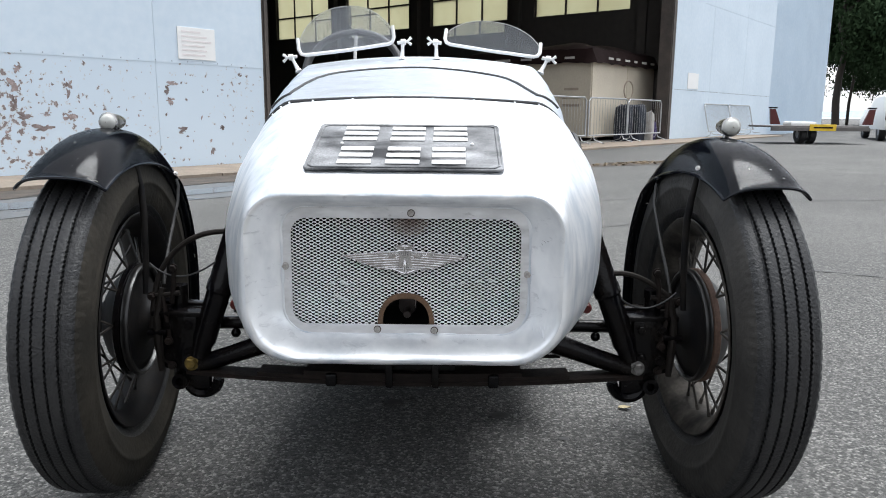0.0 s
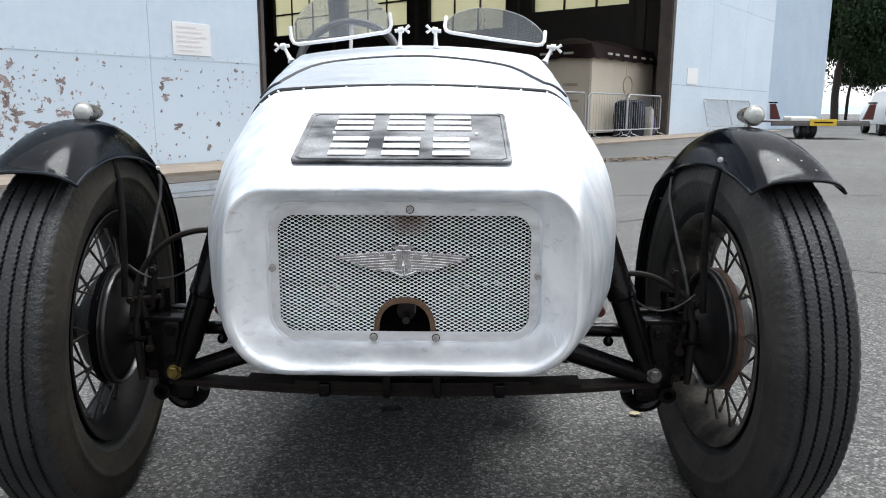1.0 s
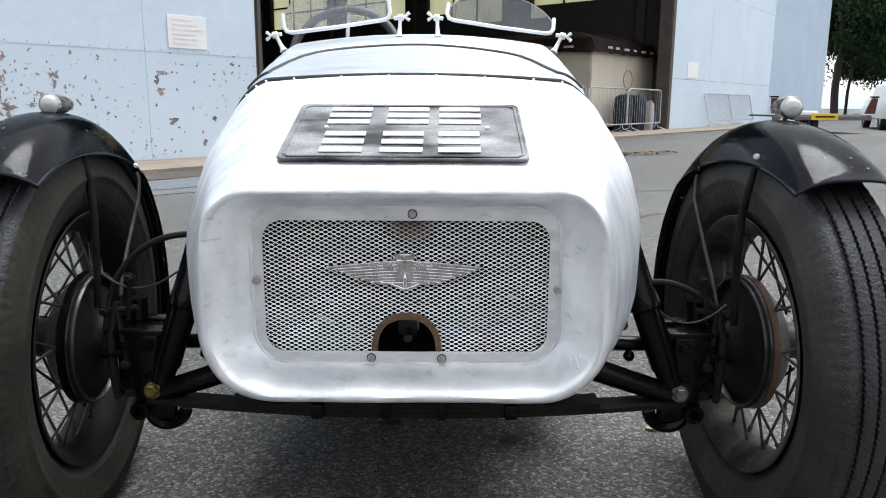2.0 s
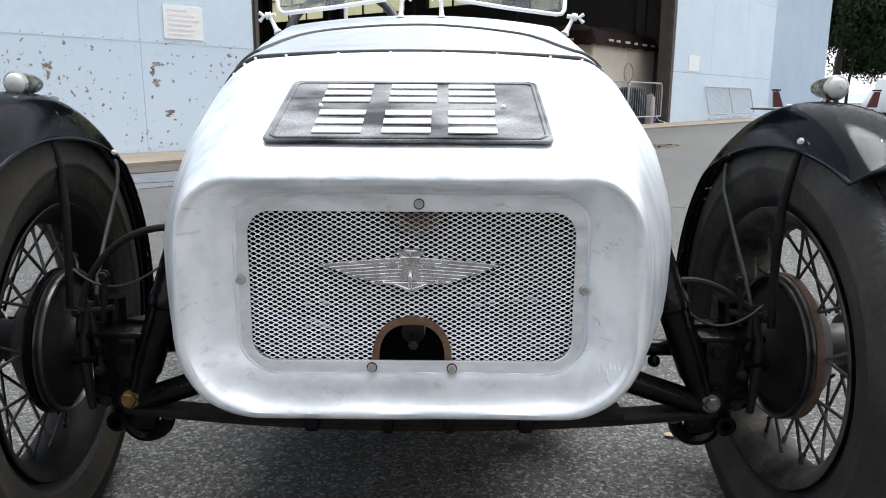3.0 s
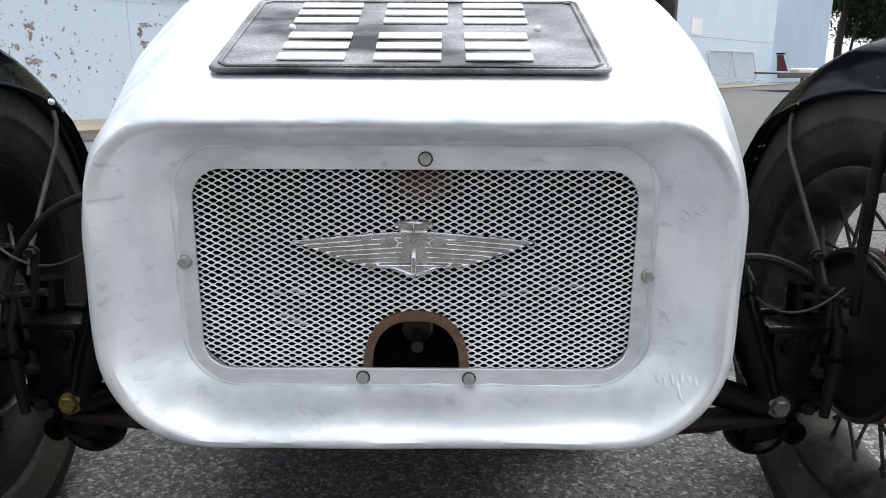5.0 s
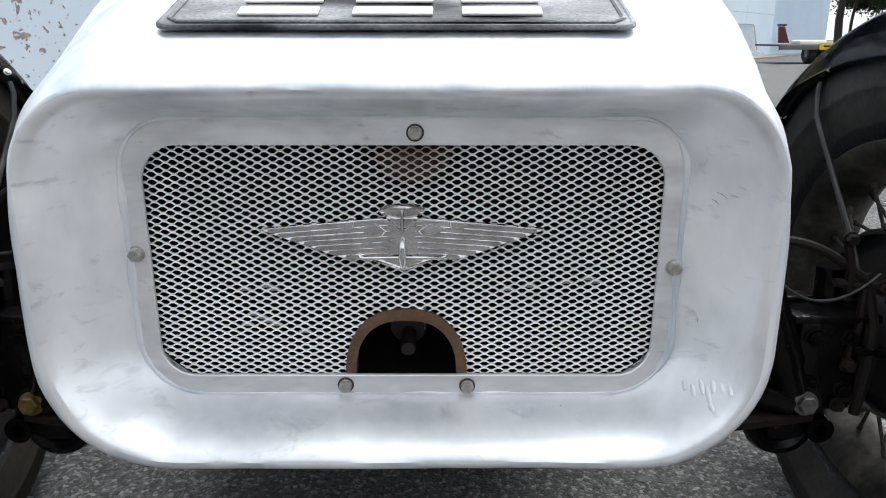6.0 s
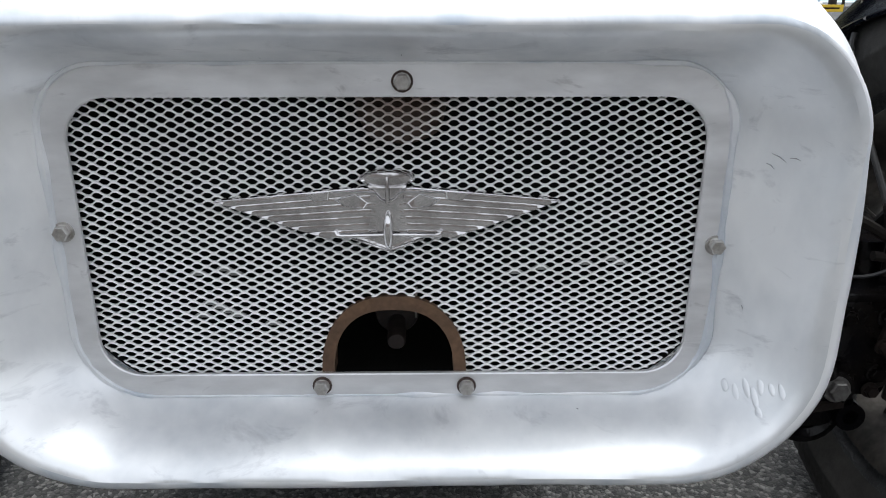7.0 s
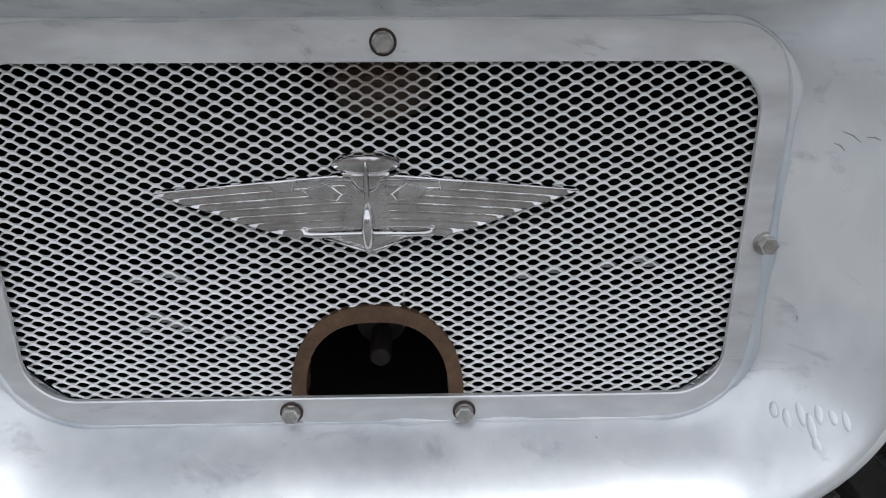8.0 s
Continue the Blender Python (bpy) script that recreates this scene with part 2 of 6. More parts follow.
M_GROUND = asphalt()
M_PALEBLUE = material("pale_blue_steel", (0.58, 0.67, 0.755), 0.5, 0.0, (0.51, 0.60, 0.685), 0.7, 0.6, 8, 0.15, 0.002, 2.0)
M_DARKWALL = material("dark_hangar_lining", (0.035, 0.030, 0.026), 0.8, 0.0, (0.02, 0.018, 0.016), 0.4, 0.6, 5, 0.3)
M_RAIL = material("rusty_door_rail", (0.062, 0.052, 0.047), 0.7, 0.1, (0.105, 0.085, 0.072), 3.0, 0.8, 30, 0.4, 0.002, 30)
M_JAMB = material("grey_door_rail", (0.13, 0.12, 0.115), 0.6, 0.2, (0.08, 0.07, 0.065), 3.0, 0.6, 30, 0.3)
M_HFLOOR = material("hangar_concrete", (0.20, 0.19, 0.175), 0.7, 0.0, (0.13, 0.12, 0.11), 0.6, 0.6, 30, 0.3)
M_CREAM = material("cream_board", (0.62, 0.55, 0.44), 0.7, 0.0, (0.52, 0.46, 0.37), 1.5, 0.6, 20, 0.15)
M_BROWN = material("maroon_cover", (0.013, 0.0045, 0.004), 0.85, 0.0, (0.009, 0.004, 0.0035), 2.0, 0.7, 20, 0.3, spec=0.2)
M_GALV = material("galvanised_tube", (0.5, 0.51, 0.52), 0.45, 0.8, (0.35, 0.36, 0.37), 8.0, 0.6, 60, 0.2)
M_SIGN = material("white_notice", (0.80, 0.80, 0.79), 0.5, 0.0, (0.74, 0.74, 0.73), 3.0, 0.4, 40, 0.05)
M_BARS = material("faded_print", (0.76, 0.71, 0.71), 0.6)
M_KERB = material("stained_kerb", (0.27, 0.215, 0.165), 0.85, 0.0, (0.16, 0.135, 0.11), 2.0, 0.7, 40, 0.4, 0.003, 40)
M_LEAF = material("tree_leaf", (0.026, 0.045, 0.021), 0.9, 0.0, (0.014, 0.026, 0.013), 1.0, 0.6, 8, 0.3, spec=0.05)
M_BARK = material("tree_bark", (0.030, 0.025, 0.021), 0.9, 0.0, (0.03, 0.025, 0.02), 4.0, 0.6, 30, 0.4, 0.01, 20)
M_YELLOW = material("yellow_board", (0.75, 0.50, 0.03), 0.5)
M_WATER = material("far_water", (0.25, 0.32, 0.38), 0.3)
M_BLUE = material("dark_blue_cloth", (0.012, 0.016, 0.030), 0.8, 0.0, (0.02, 0.022, 0.03), 5.0, 0.7, 60, 0.3)


def peeling_paint():
    """Pale blue paint on steel that has flaked off in patches down to primer and rust."""
    m = bpy.data.materials.new("peeling_blue_paint")
    m.use_nodes = True
    n, l = m.node_tree.nodes, m.node_tree.links
    p = n["Principled BSDF"]
    tc = n.new("ShaderNodeTexCoord")
    t1 = n.new("ShaderNodeTexNoise")
    t1.inputs["Scale"].default_value, t1.inputs["Detail"].default_value, t1.inputs["Roughness"].default_value = 13.0, 9, 0.60
    t2 = n.new("ShaderNodeTexNoise")
    t2.inputs["Scale"].default_value, t2.inputs["Detail"].default_value = 0.8, 3
    t3 = n.new("ShaderNodeTexNoise")
    t3.inputs["Scale"].default_value, t3.inputs["Detail"].default_value = 9.0, 6
    for t in (t1, t2, t3):
        l.new(tc.outputs["Object"], t.inputs["Vector"])
    add = n.new("ShaderNodeMath")
    add.operation = "MULTIPLY_ADD"
    add.inputs[1].default_value = 0.45
    l.new(t2.outputs[0], add.inputs[0])
    l.new(t1.outputs[0], add.inputs[2])
    flake = n.new("ShaderNodeMapRange")
    flake.inputs["From Min"].default_value, flake.inputs["From Max"].default_value = 0.852, 0.868
    l.new(add.outputs[0], flake.inputs["Value"])
    edge = n.new("ShaderNodeMapRange")
    edge.inputs["From Min"].default_value, edge.inputs["From Max"].default_value = 0.815, 0.835
    l.new(add.outputs[0], edge.inputs["Value"])
    paint = n.new("ShaderNodeMixRGB")
    paint.inputs[1].default_value, paint.inputs[2].default_value = (0.58, 0.67, 0.755, 1), (0.51, 0.60, 0.685, 1)
    l.new(t2.outputs[0], paint.inputs[0])
    under = n.new("ShaderNodeMixRGB")
    under.inputs[1].default_value, under.inputs[2].default_value = (0.30, 0.255, 0.25, 1), (0.15, 0.11, 0.10, 1)
    l.new(t3.outputs[0], under.inputs[0])
    pale = n.new("ShaderNodeMixRGB")
    pale.inputs[2].default_value = (0.55, 0.58, 0.61, 1)
    l.new(edge.outputs[0], pale.inputs[0])
    l.new(paint.outputs[0], pale.inputs[1])
    full = n.new("ShaderNodeMixRGB")
    l.new(flake.outputs[0], full.inputs[0])
    l.new(pale.outputs[0], full.inputs[1])
    l.new(under.outputs[0], full.inputs[2])
    l.new(full.outputs[0], p.inputs["Base Color"])
    p.inputs["Roughness"].default_value = 0.55
    b = n.new("ShaderNodeBump")
    b.inputs["Distance"].default_value = -0.004
    l.new(flake.outputs[0], b.inputs["Height"])
    l.new(b.outputs[0], p.inputs["Normal"])
    return m


def glass(name, tint, rough=0.02):
    m = bpy.data.materials.new(name)
    m.use_nodes = True
    p = m.node_tree.nodes["Principled BSDF"]
    p.inputs["Base Color"].default_value = (*tint, 1)
    p.inputs["Transmission Weight"].default_value, p.inputs["Roughness"].default_value = 1.0, rough
    p.inputs["IOR"].default_value = 1.02
    n, l = m.node_tree.nodes, m.node_tree.links
    haze = n.new("ShaderNodeBsdfDiffuse")
    haze.inputs["Color"].default_value = (0.4, 0.42, 0.44, 1)
    mix = n.new("ShaderNodeMixShader")
    mix.inputs[0].default_value = 0.12
    l.new(p.outputs[0], mix.inputs[1])
    l.new(haze.outputs[0], mix.inputs[2])
    l.new(mix.outputs[0], n["Material Output"].inputs["Surface"])
    return m


def old_pane():
    """Dusty yellowed window glass that lets daylight glow through."""
    m = bpy.data.materials.new("yellowed_window_glass")
    m.use_nodes = True
    n, l = m.node_tree.nodes, m.node_tree.links
    n.remove(n["Principled BSDF"])
    tr = n.new("ShaderNodeBsdfTranslucent")
    tx = n.new("ShaderNodeTexNoise")
    tx.inputs["Scale"].default_value = 1.6
    tc = n.new("ShaderNodeTexCoord")
    l.new(tc.outputs["Object"], tx.inputs["Vector"])
    mx = n.new("ShaderNodeMixRGB")
    mx.inputs[1].default_value, mx.inputs[2].default_value = (0.70, 0.69, 0.55, 1), (0.60, 0.575, 0.44, 1)
    l.new(tx.outputs[0], mx.inputs[0])
    l.new(mx.outputs[0], tr.inputs["Color"])
    l.new(tr.outputs[0], n["Material Output"].inputs["Surface"])
    return m


M_PEEL = peeling_paint()
M_BARE = material("rusty_primer", (0.31, 0.26, 0.255), 0.8, 0.0, (0.13, 0.095, 0.085), 9.0, 0.9, 60, 0.4, 0.002, 40, vary=0.35)
M_RIVET = material("dull_blue_rivet", (0.30, 0.36, 0.42), 0.6, 0.0, (0.22, 0.26, 0.30), 8.0, 0.6, 60, 0.2)
M_GLASS = glass("clear_perspex", (0.90, 0.90, 0.91))
# Same perspex as M_GLASS, with a dark reflection put into its tint.
M_DARK_REFLECTION = glass("dark_reflection_perspex", (0.42, 0.43, 0.45))
M_PANE = old_pane()


# ---- mesh helpers ----
def part(name, bm, mat, parent=None, label="", smooth=True, kind=""):
    """Links a bmesh as one mesh object, under its thing where one is given."""
    me = bpy.data.meshes.new(name)
    bmesh.ops.recalc_face_normals(bm, faces=bm.faces)
    bm.to_mesh(me)
    bm.free()
    me.materials.append(mat)
    if smooth:
        for f in me.polygons:
            f.use_smooth = True
        me.set_sharp_from_angle(angle=radians(38))
    ob = new(name, me)
    ob.parent = parent
    return tagged(ob, label, kind=kind)


def empty(name, label, category, m=None, group=""):
    ob = new(name)
    ob.empty_display_size = 0.1
    if m is not None:
        ob.matrix_world = m
    return tagged(ob, label, category, group)


def box(bm, c, size, m=None, bevel=0.0):
    r = bmesh.ops.create_cube(bm, size=1.0)
    vs = r["verts"]
    bmesh.ops.scale(bm, vec=size, verts=vs)
    if bevel:
        es = list({e for v in vs for e in v.link_edges})
        got = bmesh.ops.bevel(bm, geom=es, offset=bevel, segments=2, affect="EDGES", profile=0.5)
        vs = list({v for f in got["faces"] for v in f.verts} | {v for v in vs if v.is_valid})
    bmesh.ops.transform(bm, matrix=Matrix.Translation(c) @ (m or Matrix()), verts=vs)
    return bm


def tube(bm, pts, r, seg=10, radii=None, cap=True, closed=False):
    """Sweeps a circle along points."""
    pts = [Vector(p) for p in pts]
    n = len(pts)
    rings, normal = [], None
    for i, p in enumerate(pts):
        a = pts[i - 1] if (i > 0 or closed) else p
        b = pts[(i + 1) % n] if (i < n - 1 or closed) else p
        d = (b - a).normalized()
        if normal is None:
            normal = d.orthogonal().normalized()
        normal = (normal - d * normal.dot(d)).normalized()
        side = d.cross(normal)
        rad = radii[i] if radii else r
        rings.append([bm.verts.new(p + (normal * math.cos(t) + side * math.sin(t)) * rad)
                      for t in (2 * math.pi * k / seg for k in range(seg))])
    for i in range(n if closed else n - 1):
        a, b = rings[i], rings[(i + 1) % n]
        for k in range(seg):
            bm.faces.new((a[k], a[(k + 1) % seg], b[(k + 1) % seg], b[k]))
    if cap and not closed:
        bm.faces.new(list(reversed(rings[0])))
        bm.faces.new(rings[-1])
    return bm


def loft(bm, rings, closed=True, cap_first=False, cap_last=False):
    vs = [[bm.verts.new(p) for p in r] for r in rings]
    n = len(vs[0])
    for a, b in zip(vs, vs[1:]):
        for k in range(n if closed else n - 1):
            bm.faces.new((a[k], a[(k + 1) % n], b[(k + 1) % n], b[k]))
    if cap_first:
        bm.faces.new(list(reversed(vs[0])))
    if cap_last:
        bm.faces.new(vs[-1])
    return bm


def lathe(bm, profile, m, seg=48, closed=False):
    """Turns (radius, along) pairs about the x axis of m."""
    rings = []
    for r, a in profile:
        rings.append([m @ Vector((a, r * math.cos(t), r * math.sin(t))) for t in (2 * math.pi * k / seg for k in range(seg))])
    if closed:
        rings.append(rings[0])
    loft(bm, rings)
    if closed:
        bmesh.ops.remove_doubles(bm, verts=bm.verts, dist=1e-6)
    return bm


def curve(p0, p1, p2, p3, n=16):
    """Points on a cubic Bezier."""
    p0, p1, p2, p3 = (Vector(p) for p in (p0, p1, p2, p3))
    out = []
    for i in range(n + 1):
        t = i / n
        out.append(p0 * (1 - t) ** 3 + p1 * 3 * t * (1 - t) ** 2 + p2 * 3 * t * t * (1 - t) + p3 * t ** 3)
    return out


def hexbolt(bm, c, axis, r, h, flange=1.3):
    """A hexagon head with a washer, whose axis points out of the surface."""
    q = Vector(axis).normalized().to_track_quat("Z", "Y").to_matrix().to_4x4()
    m = Matrix.Translation(c) @ q
    for seg, rad, z0, z1 in ((20, r * flange, 0, h * 0.3), (6, r, h * 0.3, h)):
        ring = lambda z, k: [m @ Vector((k * rad * math.cos(t), k * rad * math.sin(t), z)) for t in (2 * math.pi * i / seg for i in range(seg))]
        loft(bm, [ring(z0, 1), ring(z1 * 0.85, 1), ring(z1, 0.86)], cap_last=True)
    return bm

# ---- ground ----
bm = bmesh.new()
xs = [-900, -60, -12, -4, -1.5, 0, 1.5, 4, 12, 60, 900]
ys = [-900, -60, -6, -2, 0, 1, 2, 4, 8, 16, 40, 900]
grid = [[bm.verts.new((x, y, 0)) for x in xs] for y in ys]
for a, b in zip(grid, grid[1:]):
    for k in range(len(xs) - 1):
        bm.faces.new((a[k], a[k + 1], b[k + 1], b[k]))
tagged(part("ground", bm, M_GROUND), "worn grey asphalt yard with fine stone chips", "ground", kind="structure")

# the hangar front runs away to the far side; its own frame: x along the front, y into the building
ALONG = Vector((0.62, 0.785, 0)).normalized()
INTO = Vector((-ALONG.y, ALONG.x, 0))
HANGAR = Matrix(((ALONG.x, INTO.x, 0, -2.6), (ALONG.y, INTO.y, 0, 9.32), (0, 0, 1, 0), (0, 0, 0, 1)))


def slab(bm, x0, x1, y0, y1, z0, z1):
    return box(bm, ((x0 + x1) / 2, (y0 + y1) / 2, (z0 + z1) / 2), (x1 - x0, y1 - y0, z1 - z0))


def placed(ob, label="", category="", kind="structure"):
    ob.matrix_world = HANGAR
    return tagged(ob, label, category, kind=kind)


TOP, DOOR_END, SIDE = 9.0, 14.96, 15.8
SEAM = 1.33
left_wall = placed(part("wall_west", slab(bmesh.new(), -16, 0.02, 0.02, 0.25, 0, TOP), M_DARKWALL, smooth=False),
                   "pale blue steel hangar wall with flaking paint", "wall")
z = 0.0
for k, (z0, z1) in enumerate(((0.0, SEAM + 0.05), (SEAM, 3.6), (3.55, 6.4), (6.35, TOP))):
    for x0 in (-16, -11.2, -6.4, -1.6):
        x1 = min(x0 + 4.8, 0.02)
        b = slab(bmesh.new(), x0 + 0.002, x1 - 0.002, -0.004 * (1 + k % 2), 0.02, z0, z1)
        part("steel_sheet", b, M_PALEBLUE if k else M_PEEL, left_wall, smooth=False)
bm = bmesh.new()
for k in range(72):
    x = -15.9 + k * 0.22
    for zz in (SEAM + 0.025, 3.575):
        m = HANGAR.copy()
        bmesh.ops.create_icosphere(bm, subdivisions=1, radius=0.009, matrix=Matrix.Translation((x, -0.008, zz)))
part("rivet_rows", bm, M_RIVET, left_wall, kind="stuff")
# bare patches where the paint has come away in sheets
rnd = random.Random(21)
PATCHES = [(-3.19, 1.16, 0.05, 0.05), (-3.25, 0.99, 0.07, 0.10), (-2.66, 1.02, 0.08, 0.06), (-2.68, 0.93, 0.04, 0.07), (-3.15, 0.66, 0.12, 0.05), (-2.94, 0.69, 0.08, 0.025),
           (-2.69, 0.66, 0.09, 0.06), (-2.97, 0.54, 0.15, 0.06), (-3.25, 0.82, 0.03, 0.09), (-1.40, 1.08, 0.08, 0.04), (-1.46, 0.99, 0.04, 0.06), (-1.43, 0.87, 0.09, 0.06), (-1.27, 0.50, 0.12, 0.05),
           (-0.86, 0.20, 0.06, 0.06), (-0.70, 0.53, 0.05, 0.05), (-0.38, 1.23, 0.04, 0.04), (-2.5, 0.52, 0.05, 0.04), (-3.6, 0.75, 0.12, 0.07), (-3.75, 1.05, 0.08, 0.12), (-4.3, 0.6, 0.16, 0.08)]
PATCHES += [(rnd.uniform(-3.6, -0.1), rnd.uniform(0.12, 1.25), rnd.uniform(0.008, 0.026), rnd.uniform(0.008, 0.028)) for _ in range(70)]
for k, (x, z, w, h) in enumerate(PATCHES):
    pieces = 1 if w < 0.03 else 3
    for j in range(pieces):
        px, pz = x + (rnd.uniform(-0.7, 0.7) * w if j else 0), z + (rnd.uniform(-0.8, 0.8) * h if j else 0)
        f = 1.0 if j == 0 else rnd.uniform(0.25, 0.5)
        ring = []
        for i in range(22):
            a = 2 * math.pi * i / 22
            r = f * (0.62 + 0.75 * noise.noise((math.cos(a) * 1.7 + k * 3.1, math.sin(a) * 1.7 + j * 5.3, 0.7)) + 0.35 * noise.noise((math.cos(a) * 5 + k, math.sin(a) * 5, j)))
            ring.append((px + w * max(0.12, r) * math.cos(a), pz + h * max(0.12, r) * math.sin(a)))
        bm = bmesh.new()
        loft(bm, [[(u, -0.0045, v) for u, v in ring], [(u, -0.0062, v) for u, v in ring]], cap_last=True)
        part("bare_patch", bm, M_BARE, left_wall, smooth=False)

right_wall = placed(part("wall_east", slab(bmesh.new(), DOOR_END - 0.11, 25.0, 0.02, 0.25, 0, TOP), M_DARKWALL, smooth=False),
                    "smooth pale blue steel hangar wall", "wall")
for k, (z0, z1) in enumerate(((0.0, 1.5), (1.5, 4.2), (4.2, 6.8), (6.8, TOP))):
    for x0, x1 in ((DOOR_END - 0.11, 18.0), (18.0, 21.5), (21.5, 25.0)):
        part("steel_sheet", slab(bmesh.new(), x0 + 0.004, x1 - 0.004, -0.004 - 0.004 * (k % 2), 0.02, z0 + 0.004, z1 - 0.004),
             M_PALEBLUE, right_wall, smooth=False)
# past a shallow corner the far end of the front curves away
R, TURNED = 34.0, radians(-8)
for k, (z0, z1) in enumerate(((0.0, 1.5), (1.5, 4.2), (4.2, 6.8), (6.8, TOP))):
    bm = bmesh.new()
    step = 0.004 * (k % 2)
    rows = []
    for a in range(0, 27, 2):
        u, v = R * math.sin(radians(a)), R - R * math.cos(radians(a))
        rows.append((25.01 + u * math.cos(TURNED) - v * math.sin(TURNED), 0.03 - step + u * math.sin(TURNED) + v * math.cos(TURNED)))
    loft(bm, [[(x, y, z0) for x, y in rows], [(x, y, z1) for x, y in rows]], closed=False)
    bmesh.ops.solidify(bm, geom=bm.faces[:], thickness=0.12)
    part("curved_sheet", bm, M_PALEBLUE, right_wall)

# door rails
for name, x0, x1 in (("door_jamb", 0.022, 0.13), ("door_jamb", DOOR_END - 0.40, DOOR_END - 0.112)):
    bm = slab(bmesh.new(), x0, x1, 0.0, 0.36, 0, TOP)
    slab(bm, x0 + 0.03, x0 + 0.06, -0.03, 0.0, 0, TOP)
    placed(part(name, bm, M_RAIL, smooth=False), "dark rusty steel door rail of the hangar opening", "door frame")
placed(part("header_wall", slab(bmesh.new(), 0.132, DOOR_END - 0.402, 0.0, 0.25, 7.6, TOP), M_PALEBLUE, smooth=False),
       "pale blue steel panel over the hangar opening", "wall")

# inside
placed(part("hangar_floor", slab(bmesh.new(), -16, SIDE, 0.0, 46, -0.2, 0.006), M_HFLOOR, smooth=False), "dusty concrete hangar floor", "floor")
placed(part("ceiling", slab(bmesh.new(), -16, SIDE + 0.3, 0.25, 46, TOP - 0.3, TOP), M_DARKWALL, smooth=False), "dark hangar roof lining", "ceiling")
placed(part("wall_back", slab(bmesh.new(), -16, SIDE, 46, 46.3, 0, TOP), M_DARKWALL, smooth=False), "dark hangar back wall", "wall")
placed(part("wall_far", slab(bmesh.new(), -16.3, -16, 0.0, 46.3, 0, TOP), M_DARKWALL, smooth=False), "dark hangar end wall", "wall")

# side wall with its windows, from near the front to the back
SILL, HEAD = 4.03, 7.8
WINDOWS = [(1.93 + 4.68 * i, 5.5 + 4.68 * i) for i in range(8)]
bm = bmesh.new()
slab(bm, SIDE, SIDE + 0.3, 0.25, 46, 0, SILL)
slab(bm, SIDE, SIDE + 0.3, 0.25, 46, HEAD, TOP - 0.3)
edges = [0.25] + [v for w in WINDOWS for v in w] + [46]
for a, b in zip(edges[::2], edges[1::2]):
    slab(bm, SIDE, SIDE + 0.3, a, b, SILL, HEAD)
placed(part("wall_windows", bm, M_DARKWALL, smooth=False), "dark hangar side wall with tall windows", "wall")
for i, (a, b) in enumerate(WINDOWS):
    w = placed(new("window_%d" % (i + 1)), "tall steel window with dusty yellowed panes", "window")
    for c in range(3):
        for r in range(4):
            ya, yb = a + (b - a) * c / 3, a + (b - a) * (c + 1) / 3
            za, zb = SILL + (HEAD - SILL) * r / 4, SILL + (HEAD - SILL) * (r + 1) / 4
            part("pane", slab(bmesh.new(), SIDE + 0.14, SIDE + 0.15, ya + 0.03, yb - 0.03, za + 0.03, zb - 0.03), M_PANE, w, smooth=False)
    bm = bmesh.new()
    for c in range(4):
        y = a + (b - a) * c / 3
        slab(bm, SIDE + 0.10, SIDE + 0.18, y - 0.03, y + 0.03, SILL, HEAD)
    for r in range(5):
        zz = SILL + (HEAD - SILL) * r / 4
        slab(bm, SIDE + 0.11, SIDE + 0.17, a, b, zz - 0.03, zz + 0.03)
    part("window_frame", bm, M_DARKWALL, w, smooth=False)
for i, y in enumerate(1.37 + 4.68 * k for k in range(9)):
    bm = slab(bmesh.new(), SIDE - 0.3, SIDE - 0.02, y - 0.06, y + 0.06, 0.01, TOP - 0.3)
    slab(bm, SIDE - 0.32, SIDE - 0.3, y - 0.14, y + 0.14, 0.01, TOP - 0.3)
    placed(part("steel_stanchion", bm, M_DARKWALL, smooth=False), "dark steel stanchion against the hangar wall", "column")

# apron strip at the foot of the front
pave = placed(new("pavement"), "stained concrete strip at the foot of the hangar front", "pavement")
random.seed(4)
for k in range(24):
    x = -16 + k * 1.6
    d = random.uniform(-0.004, 0.004)
    part("paving_slab", slab(bmesh.new(), x + 0.008, x + 1.592, -1.30, -0.02, -0.1, 0.035 + d), M_KERB, pave, smooth=False)

# damp strip, oil spots and cracks on the asphalt
ground = bpy.data.objects["ground"]


def splash(name, cx, cy, rx, ry, mat, seed, turn=0.0, label="", n=40, z=0.004):
    rnd = random.Random(seed)
    bm = bmesh.new()
    vs = []
    for k in range(n):
        a = 2 * math.pi * k / n
        r = 1 + 0.28 * noise.noise((math.cos(a) * 1.6 + seed, math.sin(a) * 1.6, 0)) + 0.10 * noise.noise((math.cos(a) * 6, math.sin(a) * 6, seed))
        x, y = rx * r * math.cos(a), ry * r * math.sin(a)
        vs.append(bm.verts.new((cx + x * math.cos(turn) - y * math.sin(turn), cy + x * math.sin(turn) + y * math.cos(turn), z)))
    mid = bm.verts.new((cx, cy, z))
    for k in range(n):
        bm.faces.new((vs[k], vs[(k + 1) % n], mid))
    return part(name, bm, mat, ground, label, smooth=False)


